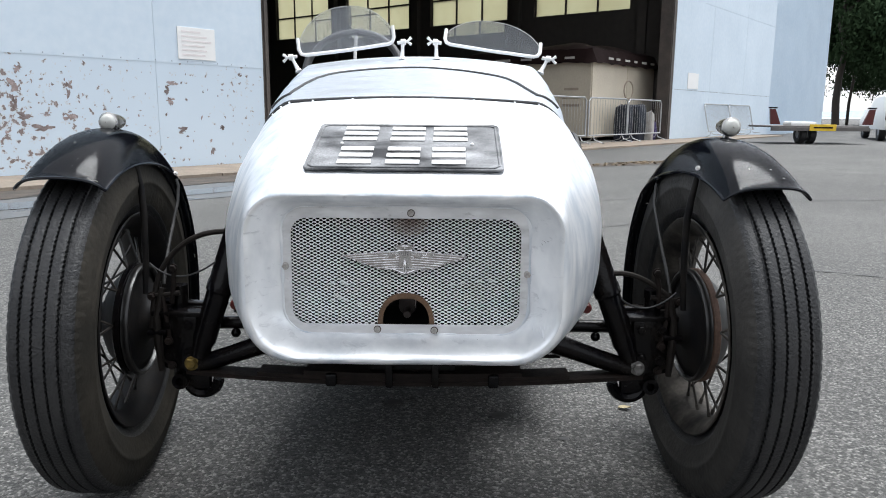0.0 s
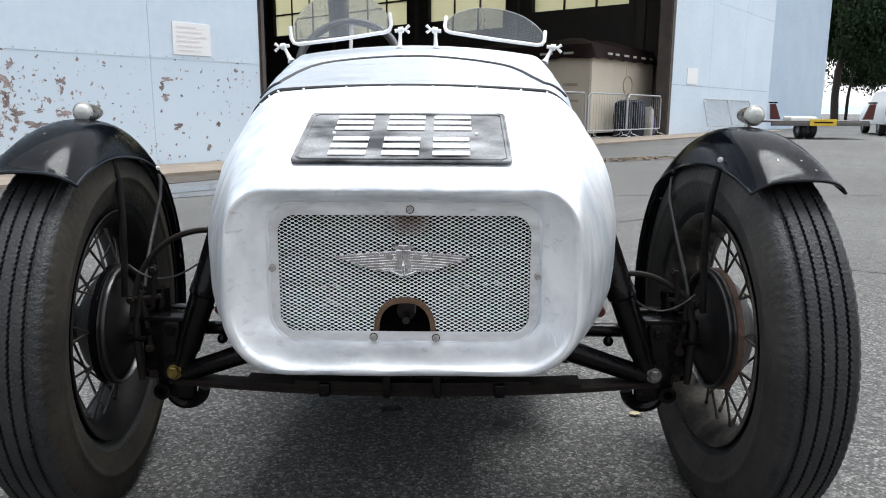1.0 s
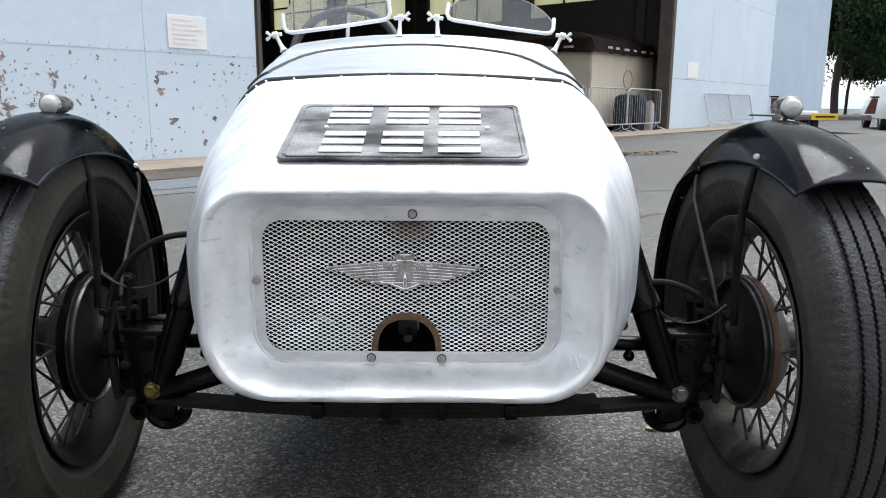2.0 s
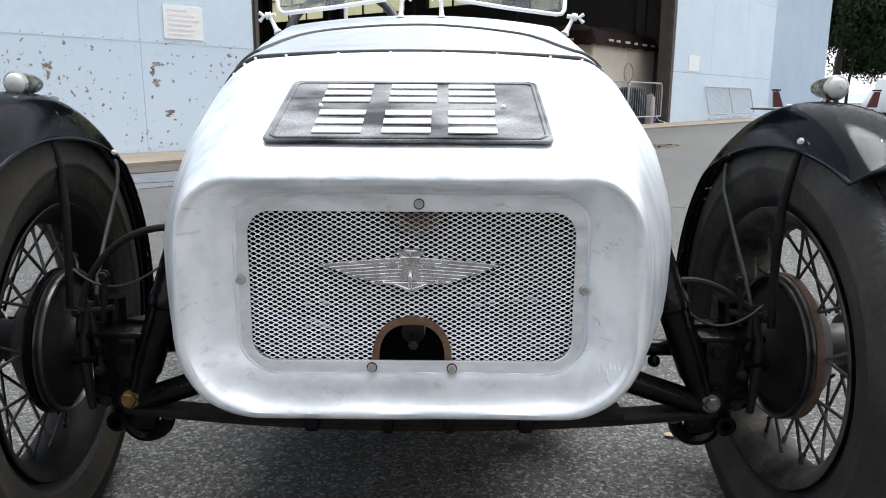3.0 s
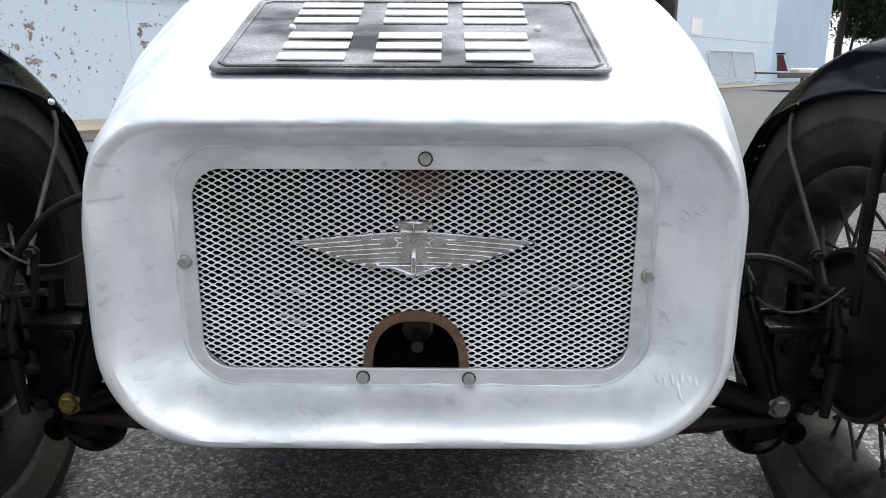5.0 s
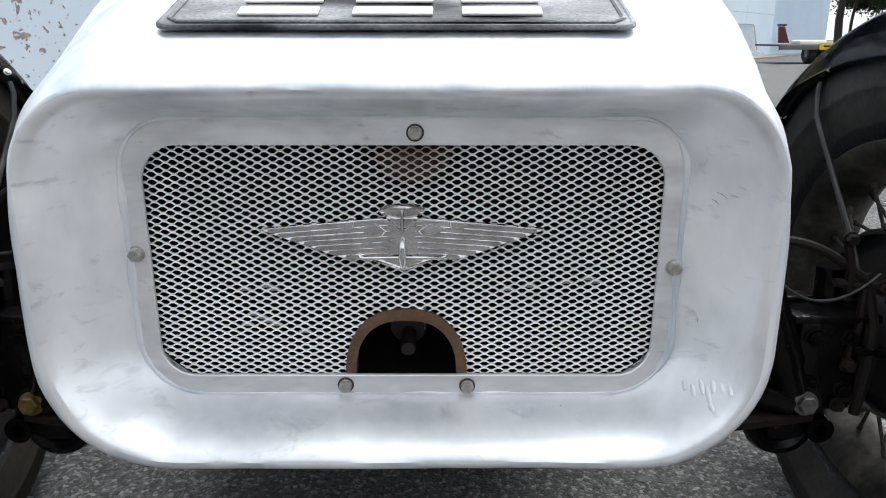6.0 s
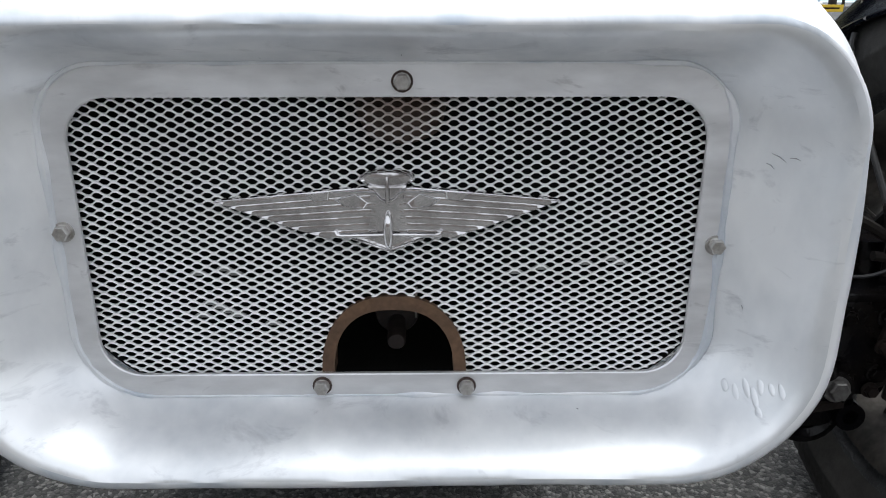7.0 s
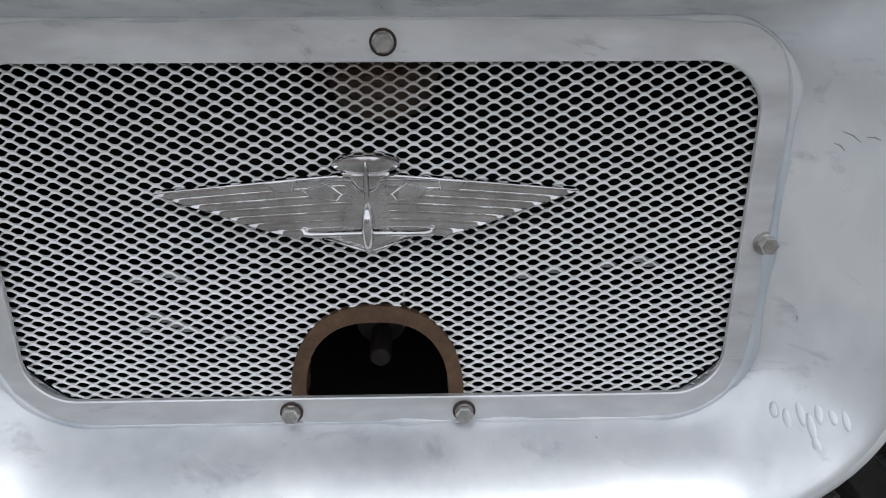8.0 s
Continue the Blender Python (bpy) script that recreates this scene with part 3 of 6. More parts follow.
M_WET = material("wet_asphalt", (0.060, 0.060, 0.062), 0.30, 0.0, (0.12, 0.12, 0.118), 2.2, 0.9, 60, 0.4, 0.001, 30, rough_var=0.22)
M_DIRT = material("gutter_dirt", (0.075, 0.058, 0.045), 0.8, 0.0, (0.035, 0.030, 0.026), 5.0, 0.9, 80, 0.5, 0.004, 60)
M_OIL = material("oil_stain", (0.022, 0.021, 0.020), 0.5, 0.0, (0.04, 0.04, 0.04), 60, 0.6, 300, 0.3)
TURN = math.atan2(ALONG.y, ALONG.x)
M_PUDDLE = material("shallow_puddle", (0.035, 0.036, 0.038), 0.10, 0.0, (0.05, 0.05, 0.05), 3.0, 0.6, 40, 0.2, rough_var=0.05)
M_LITTER = material("dead_leaf_litter", (0.20, 0.14, 0.075), 0.8, 0.0, (0.07, 0.05, 0.03), 40.0, 0.9, 200, 0.4)
def strip(name, mat, x0, x1, y0, y1, seed, label, z, ragged=0.12):
    """A long band along the hangar front with ragged edges."""
    bm = bmesh.new()
    rows = []
    n = int((x1 - x0) / 0.12)
    for i in range(n + 1):
        x = x0 + (x1 - x0) * i / n
        fade = min(1, 4 * i / n, 4 * (n - i) / n)
        a = y0 + ragged * (noise.noise((x * 0.9, seed, 0)) + 0.5 * noise.noise((x * 4.0, seed, 1)))
        b = y1 + 2.2 * ragged * (noise.noise((x * 0.7, seed, 2)) + 0.4 * noise.noise((x * 3.0, seed, 3)))
        rows.append([HANGAR @ Vector((x, a, z)), HANGAR @ Vector((x, a + (b - a) * max(0.05, fade), z))])
    loft(bm, rows, closed=False)
    return part(name, bm, mat, ground, label, smooth=False)


strip("gutter_dirt", M_DIRT, -9.0, 4.5, -1.32, -1.95, 3.0, "damp brown dirt along the kerb", 0.005)
strip("damp_patch", M_WET, -9.5, 1.6, -2.05, -3.15, 7.0, "wet dark asphalt", 0.004)
for k, (x, y, rx, ry) in enumerate(((-4.2, -2.45, 0.9, 0.22), (-2.6, -2.6, 0.8, 0.20), (-1.2, -2.4, 0.7, 0.16))):
    q = HANGAR @ Vector((x, y, 0))
    splash("puddle", q.x, q.y, rx, ry, M_PUDDLE, 11 + k, TURN, "shallow puddle", z=0.0075)
splash("damp_patch", 2.80, 10.0, 1.15, 0.28, M_DIRT, 19, TURN - 0.25, "dark damp hollow with dead leaves in the asphalt", z=0.005)
rnd = random.Random(77)
litter = bmesh.new()
for k in range(260):
    a, r = rnd.uniform(0, 6.28), rnd.random() ** 0.6
    u, v = 1.05 * r * math.cos(a), 0.22 * r * math.sin(a)
    t = TURN - 0.25
    c = Vector((2.85 + u * math.cos(t) - v * math.sin(t), 10.0 + u * math.sin(t) + v * math.cos(t), 0.012 + 0.03 * rnd.random() * (1 - r)))
    e = Euler((rnd.uniform(-0.6, 0.6), rnd.uniform(-0.6, 0.6), rnd.uniform(0, 6))).to_matrix()
    w = rnd.uniform(0.015, 0.035)
    litter.faces.new([litter.verts.new(c + e @ Vector(q)) for q in ((-w, 0, 0), (0, -w * 0.5, 0.004), (w, 0, 0), (0, w * 0.5, 0.004))])
tagged(part("leaf_litter", litter, M_LITTER, None, smooth=False), "brown dead leaves heaped in a damp hollow", "leaves", kind="stuff")
for k, (x, y, r) in enumerate(((-0.075, 0.683, 0.020), (0.192, 0.607, 0.022), (0.05, 0.90, 0.03), (-0.25, 0.55, 0.012), (0.33, 0.48, 0.010))):
    splash("oil_spot", x, y, r * 1.2, r * 0.8, M_OIL, 31 + k, 0.2, "dark oil spot", 36, 0.0015)
for k, pts in enumerate((((0.95, 3.60), (1.17, 3.72), (1.30, 3.80), (1.45, 3.94), (1.8, 4.0)), ((1.70, 2.42), (1.84, 2.34), (2.08, 2.21), (2.5, 2.15), (3.3, 2.2)), ((1.3, 5.2), (2.2, 5.35), (3.4, 5.3), (4.8, 5.6)))):
    bm = bmesh.new()
    rnd = random.Random(k)
    fine = []
    for (xa, ya), (xb, yb) in zip(pts, pts[1:]):
        for i in range(6):
            f = i / 6
            fine.append((xa + (xb - xa) * f + rnd.uniform(-0.02, 0.02), ya + (yb - ya) * f + rnd.uniform(-0.02, 0.02)))
    w = [0.004 + 0.006 * rnd.random() for _ in fine]
    loft(bm, [[(x, y - h, 0.004), (x, y + h, 0.004)] for (x, y), h in zip(fine, w)], closed=False)
    part("crack", bm, M_OIL, ground, "dark crack in the asphalt", smooth=False)

# unseen wall added behind the viewer: closes the yard, darkens low sky reflections
M_FAR = material("unseen_wall_brown", (0.20, 0.175, 0.16), 0.85, 0.0, (0.13, 0.12, 0.115), 0.6, 0.7, 9, 0.3, 0.004, 12)
ob = part("unseen_wall_south", slab(bmesh.new(), -36, 36, -19.5, -19.0, 0, 3.6), M_FAR, smooth=False, kind="structure")

# ---- the car ----
car = empty("vintage_car", "vintage open two-seater special with bare aluminium nose and black cycle wings", "car")
LEAN = -0.026   # the body stands slightly askew over its axle


def off(p):
    return Vector((p[0] + LEAN * p[1], p[1], p[2]))


def section(y, a, zt, zb, rt=0.05, rb=0.08, kt=0.0, kb=0.0, p=1.5, zw=0.5, part_from=0, part_to=None):
    """A rounded rectangle across the body, narrowed above and below its widest height zw."""
    pts = []

    def run(x0, z0, x1, z1, n):
        pts.extend((x0 + (x1 - x0) * k / n, z0 + (z1 - z0) * k / n) for k in range(n))

    def bend(cx, cz, r, deg0, n=14):
        pts.extend((cx + r * math.cos(radians(deg0 + 90 * k / n)), cz + r * math.sin(radians(deg0 + 90 * k / n))) for k in range(n))
    zm = (zt + zb) / 2
    run(a, zm, a, zt - rt, 8)
    bend(a - rt, zt - rt, rt, 0)
    run(a - rt, zt, -(a - rt), zt, 24)
    bend(-(a - rt), zt - rt, rt, 90)
    run(-a, zt - rt, -a, zb + rb, 14)
    bend(-(a - rb), zb + rb, rb, 180)
    run(-(a - rb), zb, a - rb, zb, 24)
    bend(a - rb, zb + rb, rb, 270)
    run(a, zb + rb, a, zm, 6)
    out = []
    for x, z in pts:
        f = max(0, (z - zw) / (zt - zw))
        g = max(0, (zw - z) / (zw - zb))
        out.append(off((x * (1 - kt * f ** p) * (1 - kb * g ** 2), y, z)))
    return out[part_from:part_to]


# nose shell, from the lip back to the seam with the bonnet
# per ring: y, half width, top, bottom, two corner radii, narrowing above and below, its power, widest height, left factor
SHELL = [
    (-0.004, 0.1870, 0.5940, 0.3970, 0.036, 0.043, 0, 0, 1.5, 0.5, 1),
    (-0.0062, 0.1902, 0.5950, 0.3960, 0.038, 0.046, 0, 0, 1.5, 0.5, 1),
    (-0.012, 0.1972, 0.5972, 0.3931, 0.0418, 0.0519, 0, 0, 1.5, 0.5, 1.001),
    (-0.025, 0.2072, 0.601, 0.3877, 0.0463, 0.0585, 0, 0, 1.5, 0.5, 1.0031),
    (-0.038, 0.2171, 0.6045, 0.3826, 0.0509, 0.0662, 0, 0, 1.5, 0.5, 1.0051),
    (-0.047, 0.2224, 0.6082, 0.3783, 0.0534, 0.0714, 0, 0, 1.5, 0.5, 1.0076),
    (-0.052, 0.2258, 0.611, 0.3751, 0.0549, 0.0741, 0, 0, 1.5, 0.5, 1.0097),
    (-0.0535, 0.2292, 0.614, 0.3721, 0.0558, 0.0762, 0, 0, 1.5, 0.5, 1.0102),
    (-0.0528, 0.2332, 0.6178, 0.3683, 0.0568, 0.0782, 0.0251, 0.0004, 1.7038, 0.5, 1.0102),
    (-0.049, 0.2372, 0.622, 0.3647, 0.0578, 0.0803, 0.06, 0.0006, 1.9052, 0.5, 1.0101),
    (-0.042, 0.2414, 0.628, 0.3613, 0.0576, 0.083, 0.0935, 0, 2.0824, 0.5, 1.009),
    (-0.03, 0.2471, 0.6365, 0.3572, 0.0573, 0.0861, 0.1109, 0.0072, 2.0389, 0.5, 1.0072),
    (-0.012, 0.2544, 0.6455, 0.3531, 0.0569, 0.0897, 0.147, 0.0137, 1.9736, 0.5, 1.0047),
    (0.01, 0.2643, 0.655, 0.3497, 0.0564, 0.0938, 0.1822, 0.0193, 1.8938, 0.5, 1.0006),
    (0.05, 0.2839, 0.67, 0.3447, 0.0534, 0.0994, 0.2234, 0.0315, 1.7488, 0.505, 0.9913),
    (0.1, 0.3066, 0.688, 0.3425, 0.0543, 0.106, 0.2474, 0.0366, 1.5674, 0.515, 0.9805),
    (0.15, 0.3255, 0.7055, 0.3418, 0.0531, 0.1116, 0.2514, 0.0368, 1.486, 0.525, 0.9707),
    (0.21, 0.3433, 0.7235, 0.3429, 0.0496, 0.1172, 0.253, 0.035, 1.4684, 0.535, 0.9614),
    (0.28, 0.3559, 0.743, 0.3447, 0.044, 0.1236, 0.2524, 0.0262, 1.7145, 0.545, 0.9587),
    (0.345, 0.3632, 0.757, 0.3464, 0.0384, 0.1296, 0.2478, 0.0184, 1.9788, 0.55, 0.958),
    (0.357, 0.3636, 0.759, 0.3465, 0.0383, 0.1301, 0.2467, 0.0174, 1.9606, 0.55, 0.958),
    (0.358, 0.3611, 0.7565, 0.3495, 0.0383, 0.1301, 0.2467, 0.0174, 1.9606, 0.55, 0.958),
]


def nose_rings():
    """The rolled lip with its dish inside and the shell outside, slightly beaten."""
    out = []
    for i, (*r, left) in enumerate(SHELL):
        ring = section(*r)
        if 0 < i < 17:
            k = 0.0016 if i < 7 else (0.0009 if i < 12 else 0.0004)
            ring = [q + Vector((k * noise.noise(q * 23 + Vector((7, 0, 0))), k * noise.noise(q * 26) + 0.4 * k * noise.noise(q * 75), k * noise.noise(q * 21 + Vector((0, 5, 0))))) for q in ring]
        sag = 0.012 * min(1, max(0, r[0] / 0.3))
        ring = [Vector((q.x * (left if q.x < 0 else 1), q.y, q.z - sag * ((q.x - LEAN * q.y) / 0.25) ** 2 * max(0, min(1, (q.z - 0.62) / 0.08)))) for q in ring]
        out.append(ring)
    return out


nose = part("nose_shell", loft(bmesh.new(), nose_rings()), M_ALU, car, "bare beaten aluminium nose with dished grille surround")
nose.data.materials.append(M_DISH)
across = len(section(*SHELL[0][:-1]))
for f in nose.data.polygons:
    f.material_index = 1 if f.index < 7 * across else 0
# weld bead where dish and panel meet
bm = bmesh.new()
ring = section(-0.0043, 0.1867, 0.5937, 0.3973, 0.036, 0.043)
random.seed(2)
pts, radii = [], []
for i in range(len(ring)):
    a_, b_ = ring[i], ring[(i + 1) % len(ring)]
    for k in range(max(1, int((b_ - a_).length / 0.003))):
        q = a_ + (b_ - a_) * k / max(1, int((b_ - a_).length / 0.003))
        pts.append(q)
        radii.append(0.0005 + 0.0022 * max(0, noise.noise(q * 38 + Vector((3, 0, 0)))) + 0.0003 * random.random() + (0.0012 if abs(q.x) > 0.180 else 0))
tube(bm, pts, 0.001, 6, radii, closed=True)
part("weld_bead", bm, M_ALU, nose)
# flat panel with the mesh opening
OPEN = (0.1730, 0.5757, 0.4117)
hole = lambda y, g=0.0: section(y, OPEN[0] + g, OPEN[1] + g, OPEN[2] - g, 0.025, 0.024)
rings = [section(-0.004, 0.1877, 0.5946, 0.3964, 0.036, 0.043), hole(-0.004, 0.0006), hole(-0.0034), hole(-0.001), section(-0.001, 0.1877, 0.5946, 0.3964, 0.036, 0.043)]
panel = part("grille_panel", loft(bmesh.new(), rings), M_PANEL, nose, "flat aluminium grille panel", smooth=False)

# expanded metal mesh: wavy strands that touch their neighbours
PX, PZ, TH = 0.0102, 0.0053, 0.00073


def inside_arch(x, z):
    return z < 0.4135 + 0.045 * max(0, 1 - (abs(x) / 0.042) ** 2.4) ** 0.5 and abs(x) < 0.042


def ribbon(w, d):
    """Section of a strand: a thin flat strip whose face looks slightly up."""
    a = radians(38)
    along, out = Vector((0, math.sin(a), math.cos(a))), Vector((0, -math.cos(a), math.sin(a)))
    return [along * w, along * w * 0.55 + out * d, along * w * -0.55 + out * d, along * -w, along * w * -0.5 - out * d, along * w * 0.5 - out * d]


def strands():
    bm = bmesh.new()
    rows = int((OPEN[1] - OPEN[2] + 0.012) / (PZ / 2))
    cols = int(0.37 / PX)
    for r in range(rows):
        z0 = OPEN[2] - 0.006 + r * PZ / 2
        run = []

        def flush():
            if len(run) > 2:
                vs = []
                for q, w, d in run:
                    vs.append([bm.verts.new(q + Vector(o)) for o in ribbon(w, d)])
                for a, b in zip(vs, vs[1:]):
                    for k in range(6):
                        bm.faces.new((a[k], a[(k + 1) % 6], b[(k + 1) % 6], b[k]))
            run.clear()
        for i in range(-cols * 4, cols * 4 + 1):
            x = i * PX / 8
            if abs(x) > OPEN[0] + 0.006:
                continue
            ph = (i / 8 + 0.5 * (r % 2)) * 2 * math.pi
            wave = math.copysign(abs(math.cos(ph)) ** 0.8, math.cos(ph))
            z = z0 + wave * (PZ / 4) * 1.04
            y = 0.0022 - 0.0006 * wave
            zz = z + 0.0004 * noise.noise((x * 30, z * 40, 0))
            if inside_arch(x, z):
                flush()
                continue
            run.append((off((x, y + 0.0012 * noise.noise((x * 12, z * 14, 3)), zz)), TH * (1.35 if abs(wave) > 0.9 else 1.1), 0.0005))
        flush()
    return bm


grid = part("expanded_mesh", strands(), M_MESH, panel, "galvanised expanded steel mesh")
grid.data.set_sharp_from_angle(angle=radians(120))

# a few clogged diamonds
M_CLOG = material("dried_sealant", (0.42, 0.42, 0.41), 0.85, 0.0, (0.25, 0.25, 0.25), 200.0, 0.6, 900, 0.4)
for cx, cz, n in ((-0.104, 0.4785, 3), (-0.104, 0.456, 5), (0.083, 0.482, 2), (0.118, 0.4835, 3), (-0.06, 0.447, 1)):
    for k in range(n):
        col, row = round(cx / PX) + (k % 3 - 1), round((cz - OPEN[2]) / PZ) + k // 3
        x, z = col * PX + 0.5 * PX * (k % 2), OPEN[2] - 0.006 + row * PZ + 0.5 * PZ * (k % 2)
        bm = bmesh.new()
        vs = [bm.verts.new(off((x + dx, 0.0026 + 0.0006 * random.random(), z + dz))) for dx, dz in ((-0.005, 0), (-0.002, -0.0018), (0.002, -0.0018), (0.005, 0), (0.002, 0.0018), (-0.002, 0.0018))]
        bm.faces.new(vs)
        bmesh.ops.solidify(bm, geom=bm.faces[:], thickness=0.0006)
        part("clogged_diamond", bm, M_CLOG, panel, "dried sealant caught in the mesh", smooth=False)

# tarnished arch over the crank hole
bm = bmesh.new()
outer, inner = [], []
for k in range(33):
    t = math.pi * k / 32
    c, s_ = math.cos(t), math.sin(t)
    outer.append((0.0435 * math.copysign(abs(c) ** 0.86, c), 0.4085 + 0.0520 * s_ ** 0.86))
    inner.append((0.0360 * math.copysign(abs(c) ** 0.80, c), 0.4085 + 0.0435 * s_ ** 0.80))
rings = []
for (xo, zo), (xi, zi) in zip(outer, inner):
    rings.append([off((xo, -0.0008, zo)), off((xi, -0.0008, zi)), off((xi, 0.016, zi)), off((xi, 0.0165, zi + 0.001)), off((xo, 0.0042, zo))])
loft(bm, rings, cap_first=True, cap_last=True)
part("crank_hole_arch", bm, M_COPPER, panel, "tarnished brown metal arch over the crank hole")

# screws
M_WASHER = material("dark_rusty_washer", (0.075, 0.050, 0.044), 0.7, 0.1, (0.02, 0.014, 0.012), 200.0, 0.7, 600, 0.3)
for x, z in ((0.008, 0.584), (-0.182, 0.502), (0.184, 0.4925), (-0.0435, 0.4042), (0.0435, 0.4035)):
    part("panel_bolt", hexbolt(bmesh.new(), off((x, -0.0042, z)), (0, -1, 0), 0.0046, 0.0056, 1.0), M_BOLT, panel, "small zinc hexagon bolt", smooth=False)
    part("washer", tube(bmesh.new(), [off((x, -0.0040, z)), off((x, -0.0050, z))], 0.0058, 24), M_WASHER if abs(x) < 0.1 else M_BOLT, panel, "dark rusty washer" if abs(x) < 0.1 else "")


# gouges and hammer marks in the dish
def on_dish(x, z):
    """The point of the dished surround in front of (x, z)."""
    d = max(abs(x) - 0.1905, z - 0.595 if z > 0.5 else 0, 0.396 - z if z < 0.5 else 0)
    k = 1.25 if abs(x) - 0.1905 >= d - 1e-6 else (2.7 if z > 0.5 else 2.15)
    return off((x, -0.0048 - max(0, d) * k, z))


M_GOUGE = material("dark_scratch", (0.36, 0.36, 0.38), 0.6, 0.5)
GOUGES = [((0.2015, 0.5480), (0.2065, 0.5445)), ((0.2075, 0.5470), (0.2110, 0.5465)), ((0.2000, 0.5425), (0.2030, 0.5400)), ((-0.203, 0.5985), (-0.2005, 0.6010)),
          ((-0.098, 0.5960), (-0.090, 0.5962)), ((-0.072, 0.5965), (-0.064, 0.5960)), ((0.010, 0.6060), (0.008, 0.5975)), ((0.1985, 0.4600), (0.1992, 0.4570)), ((0.1975, 0.4280), (0.2010, 0.4310)),
          ((-0.150, 0.3850), (-0.148, 0.3858)), ((0.108, 0.3925), (0.1105, 0.3915)), ((0.125, 0.3830), (0.1262, 0.3826)), ((-0.212, 0.5750), (-0.2135, 0.5735)), ((0.214, 0.5780), (0.2148, 0.5772))]
for (x0, z0), (x1, z1) in GOUGES:
    p0, p1 = on_dish(x0, z0), on_dish(x1, z1)
    mid = (p0 + p1) / 2 + Vector((0.0004, -0.0001, 0.0005))
    part("gouge", tube(bmesh.new(), [p0, mid, p1], 0.0005, 5, [0.00012, 0.00028, 0.00012]), M_GOUGE, nose)
# hammer marks fanned over one lower corner of the dish
def hammer_mark(c, out, along, length, width, height):
    out = Vector(out).normalized()
    along = Vector(along)
    along = (along - out * along.dot(out)).normalized()
    side = out.cross(along)
    rot = Matrix((side, along, out)).transposed().to_4x4()
    bm = bmesh.new()
    bmesh.ops.create_uvsphere(bm, u_segments=12, v_segments=8, radius=1, matrix=Matrix.Translation(c) @ rot @ Matrix.Diagonal((width, length, height, 1)))
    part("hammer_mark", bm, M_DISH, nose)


FAN = [(0.1973, -0.0268, 0.4106, 0.0050), (0.2021, -0.0286, 0.4155, 0.0060), (0.2079, -0.0331, 0.4190, 0.0055), (0.2048, -0.0355, 0.4118, 0.0060),
       (0.2122, -0.0378, 0.4198, 0.0045), (0.2156, -0.0427, 0.4209, 0.0050), (0.2053, -0.0418, 0.4052, 0.0040), (0.1930, -0.0215, 0.4125, 0.0035)]
for k, (x, y, z, ln) in enumerate(FAN):
    hammer_mark((x, y, z), (-0.70, -0.56, 0.45), (0.30 + 0.1 * math.sin(k * 2.3), -0.35, -0.87), ln * 1.15, 0.0019, 0.00040)

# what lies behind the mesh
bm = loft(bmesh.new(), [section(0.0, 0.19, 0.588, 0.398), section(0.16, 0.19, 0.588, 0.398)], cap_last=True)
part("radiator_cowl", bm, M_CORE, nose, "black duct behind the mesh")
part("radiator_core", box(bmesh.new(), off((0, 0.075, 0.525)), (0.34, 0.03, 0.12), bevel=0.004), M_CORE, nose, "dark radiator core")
bm = tube(bmesh.new(), [off((0.006, 0.05, 0.574)), off((0.006, 0.045, 0.565)), off((0.007, 0.048, 0.552)), off((0.007, 0.05, 0.546))], 0.02, 16, [0.024, 0.028, 0.024, 0.012])
part("filler_pipe", bm, M_RUST, nose, "brown pipe end behind the mesh")
M_DOG = material("rusty_starter_dog", (0.026, 0.018, 0.016), 0.6, 0.2, (0.012, 0.009, 0.008), 60.0, 0.7, 300, 0.3)
bm = tube(bmesh.new(), [off((0.001, 0.075, 0.427)), off((0.001, 0.052, 0.427)), off((0.001, 0.050, 0.427))], 0.0145, 24, [0.0145, 0.0145, 0.0135])
part("crank_pulley", bm, M_DOG, nose, "oily dark pulley behind the crank hole")
bm = tube(bmesh.new(), [off((0.001, 0.052, 0.421)), off((0.001, 0.022, 0.421)), off((0.001, 0.020, 0.421))], 0.006, 18, [0.006, 0.006, 0.005])
part("crank_dog", bm, M_DOG, nose, "oily starting handle dog")
part("crank_spring", tube(bmesh.new(), [off((0.014, 0.05, 0.446)), off((0.0135, 0.05, 0.424))], 0.0008, 6), M_BOLT, nose)


# badge: spread wings, an oval and a small propeller
UPPER = ((0.0, 0.5290), (0.0125, 0.5288), (0.0455, 0.5259), (0.0953, 0.5214))
LOWER = ((0.0, 0.5012), (0.0298, 0.5008), (0.0350, 0.5001), (0.0533, 0.5057), (0.0677, 0.5113), (0.0815, 0.5157), (0.0953, 0.5210))


def outline(table, x):
    """Height of the wing's edge at x."""
    for (xa, za), (xb, zb) in zip(table, table[1:]):
        if x <= xb:
            return za + (zb - za) * (x - xa) / (xb - xa)
    return table[-1][1]


def plate_relief(bm, pts, y, thick):
    """A raised plate with a bevelled rim over the outline pts."""
    c = Vector((sum(q[0] for q in pts) / len(pts), 0, sum(q[1] for q in pts) / len(pts)))
    rings = []
    for grow, dy in ((1.0, thick), (1.0, 0.0003), (0.93, 0.0), (0.86, 0.0003)):
        rings.append([off((c.x + (x - c.x) * grow, y + dy, c.z + (z - c.z) * grow)) for x, z in pts])
    return loft(bm, rings, cap_last=True)


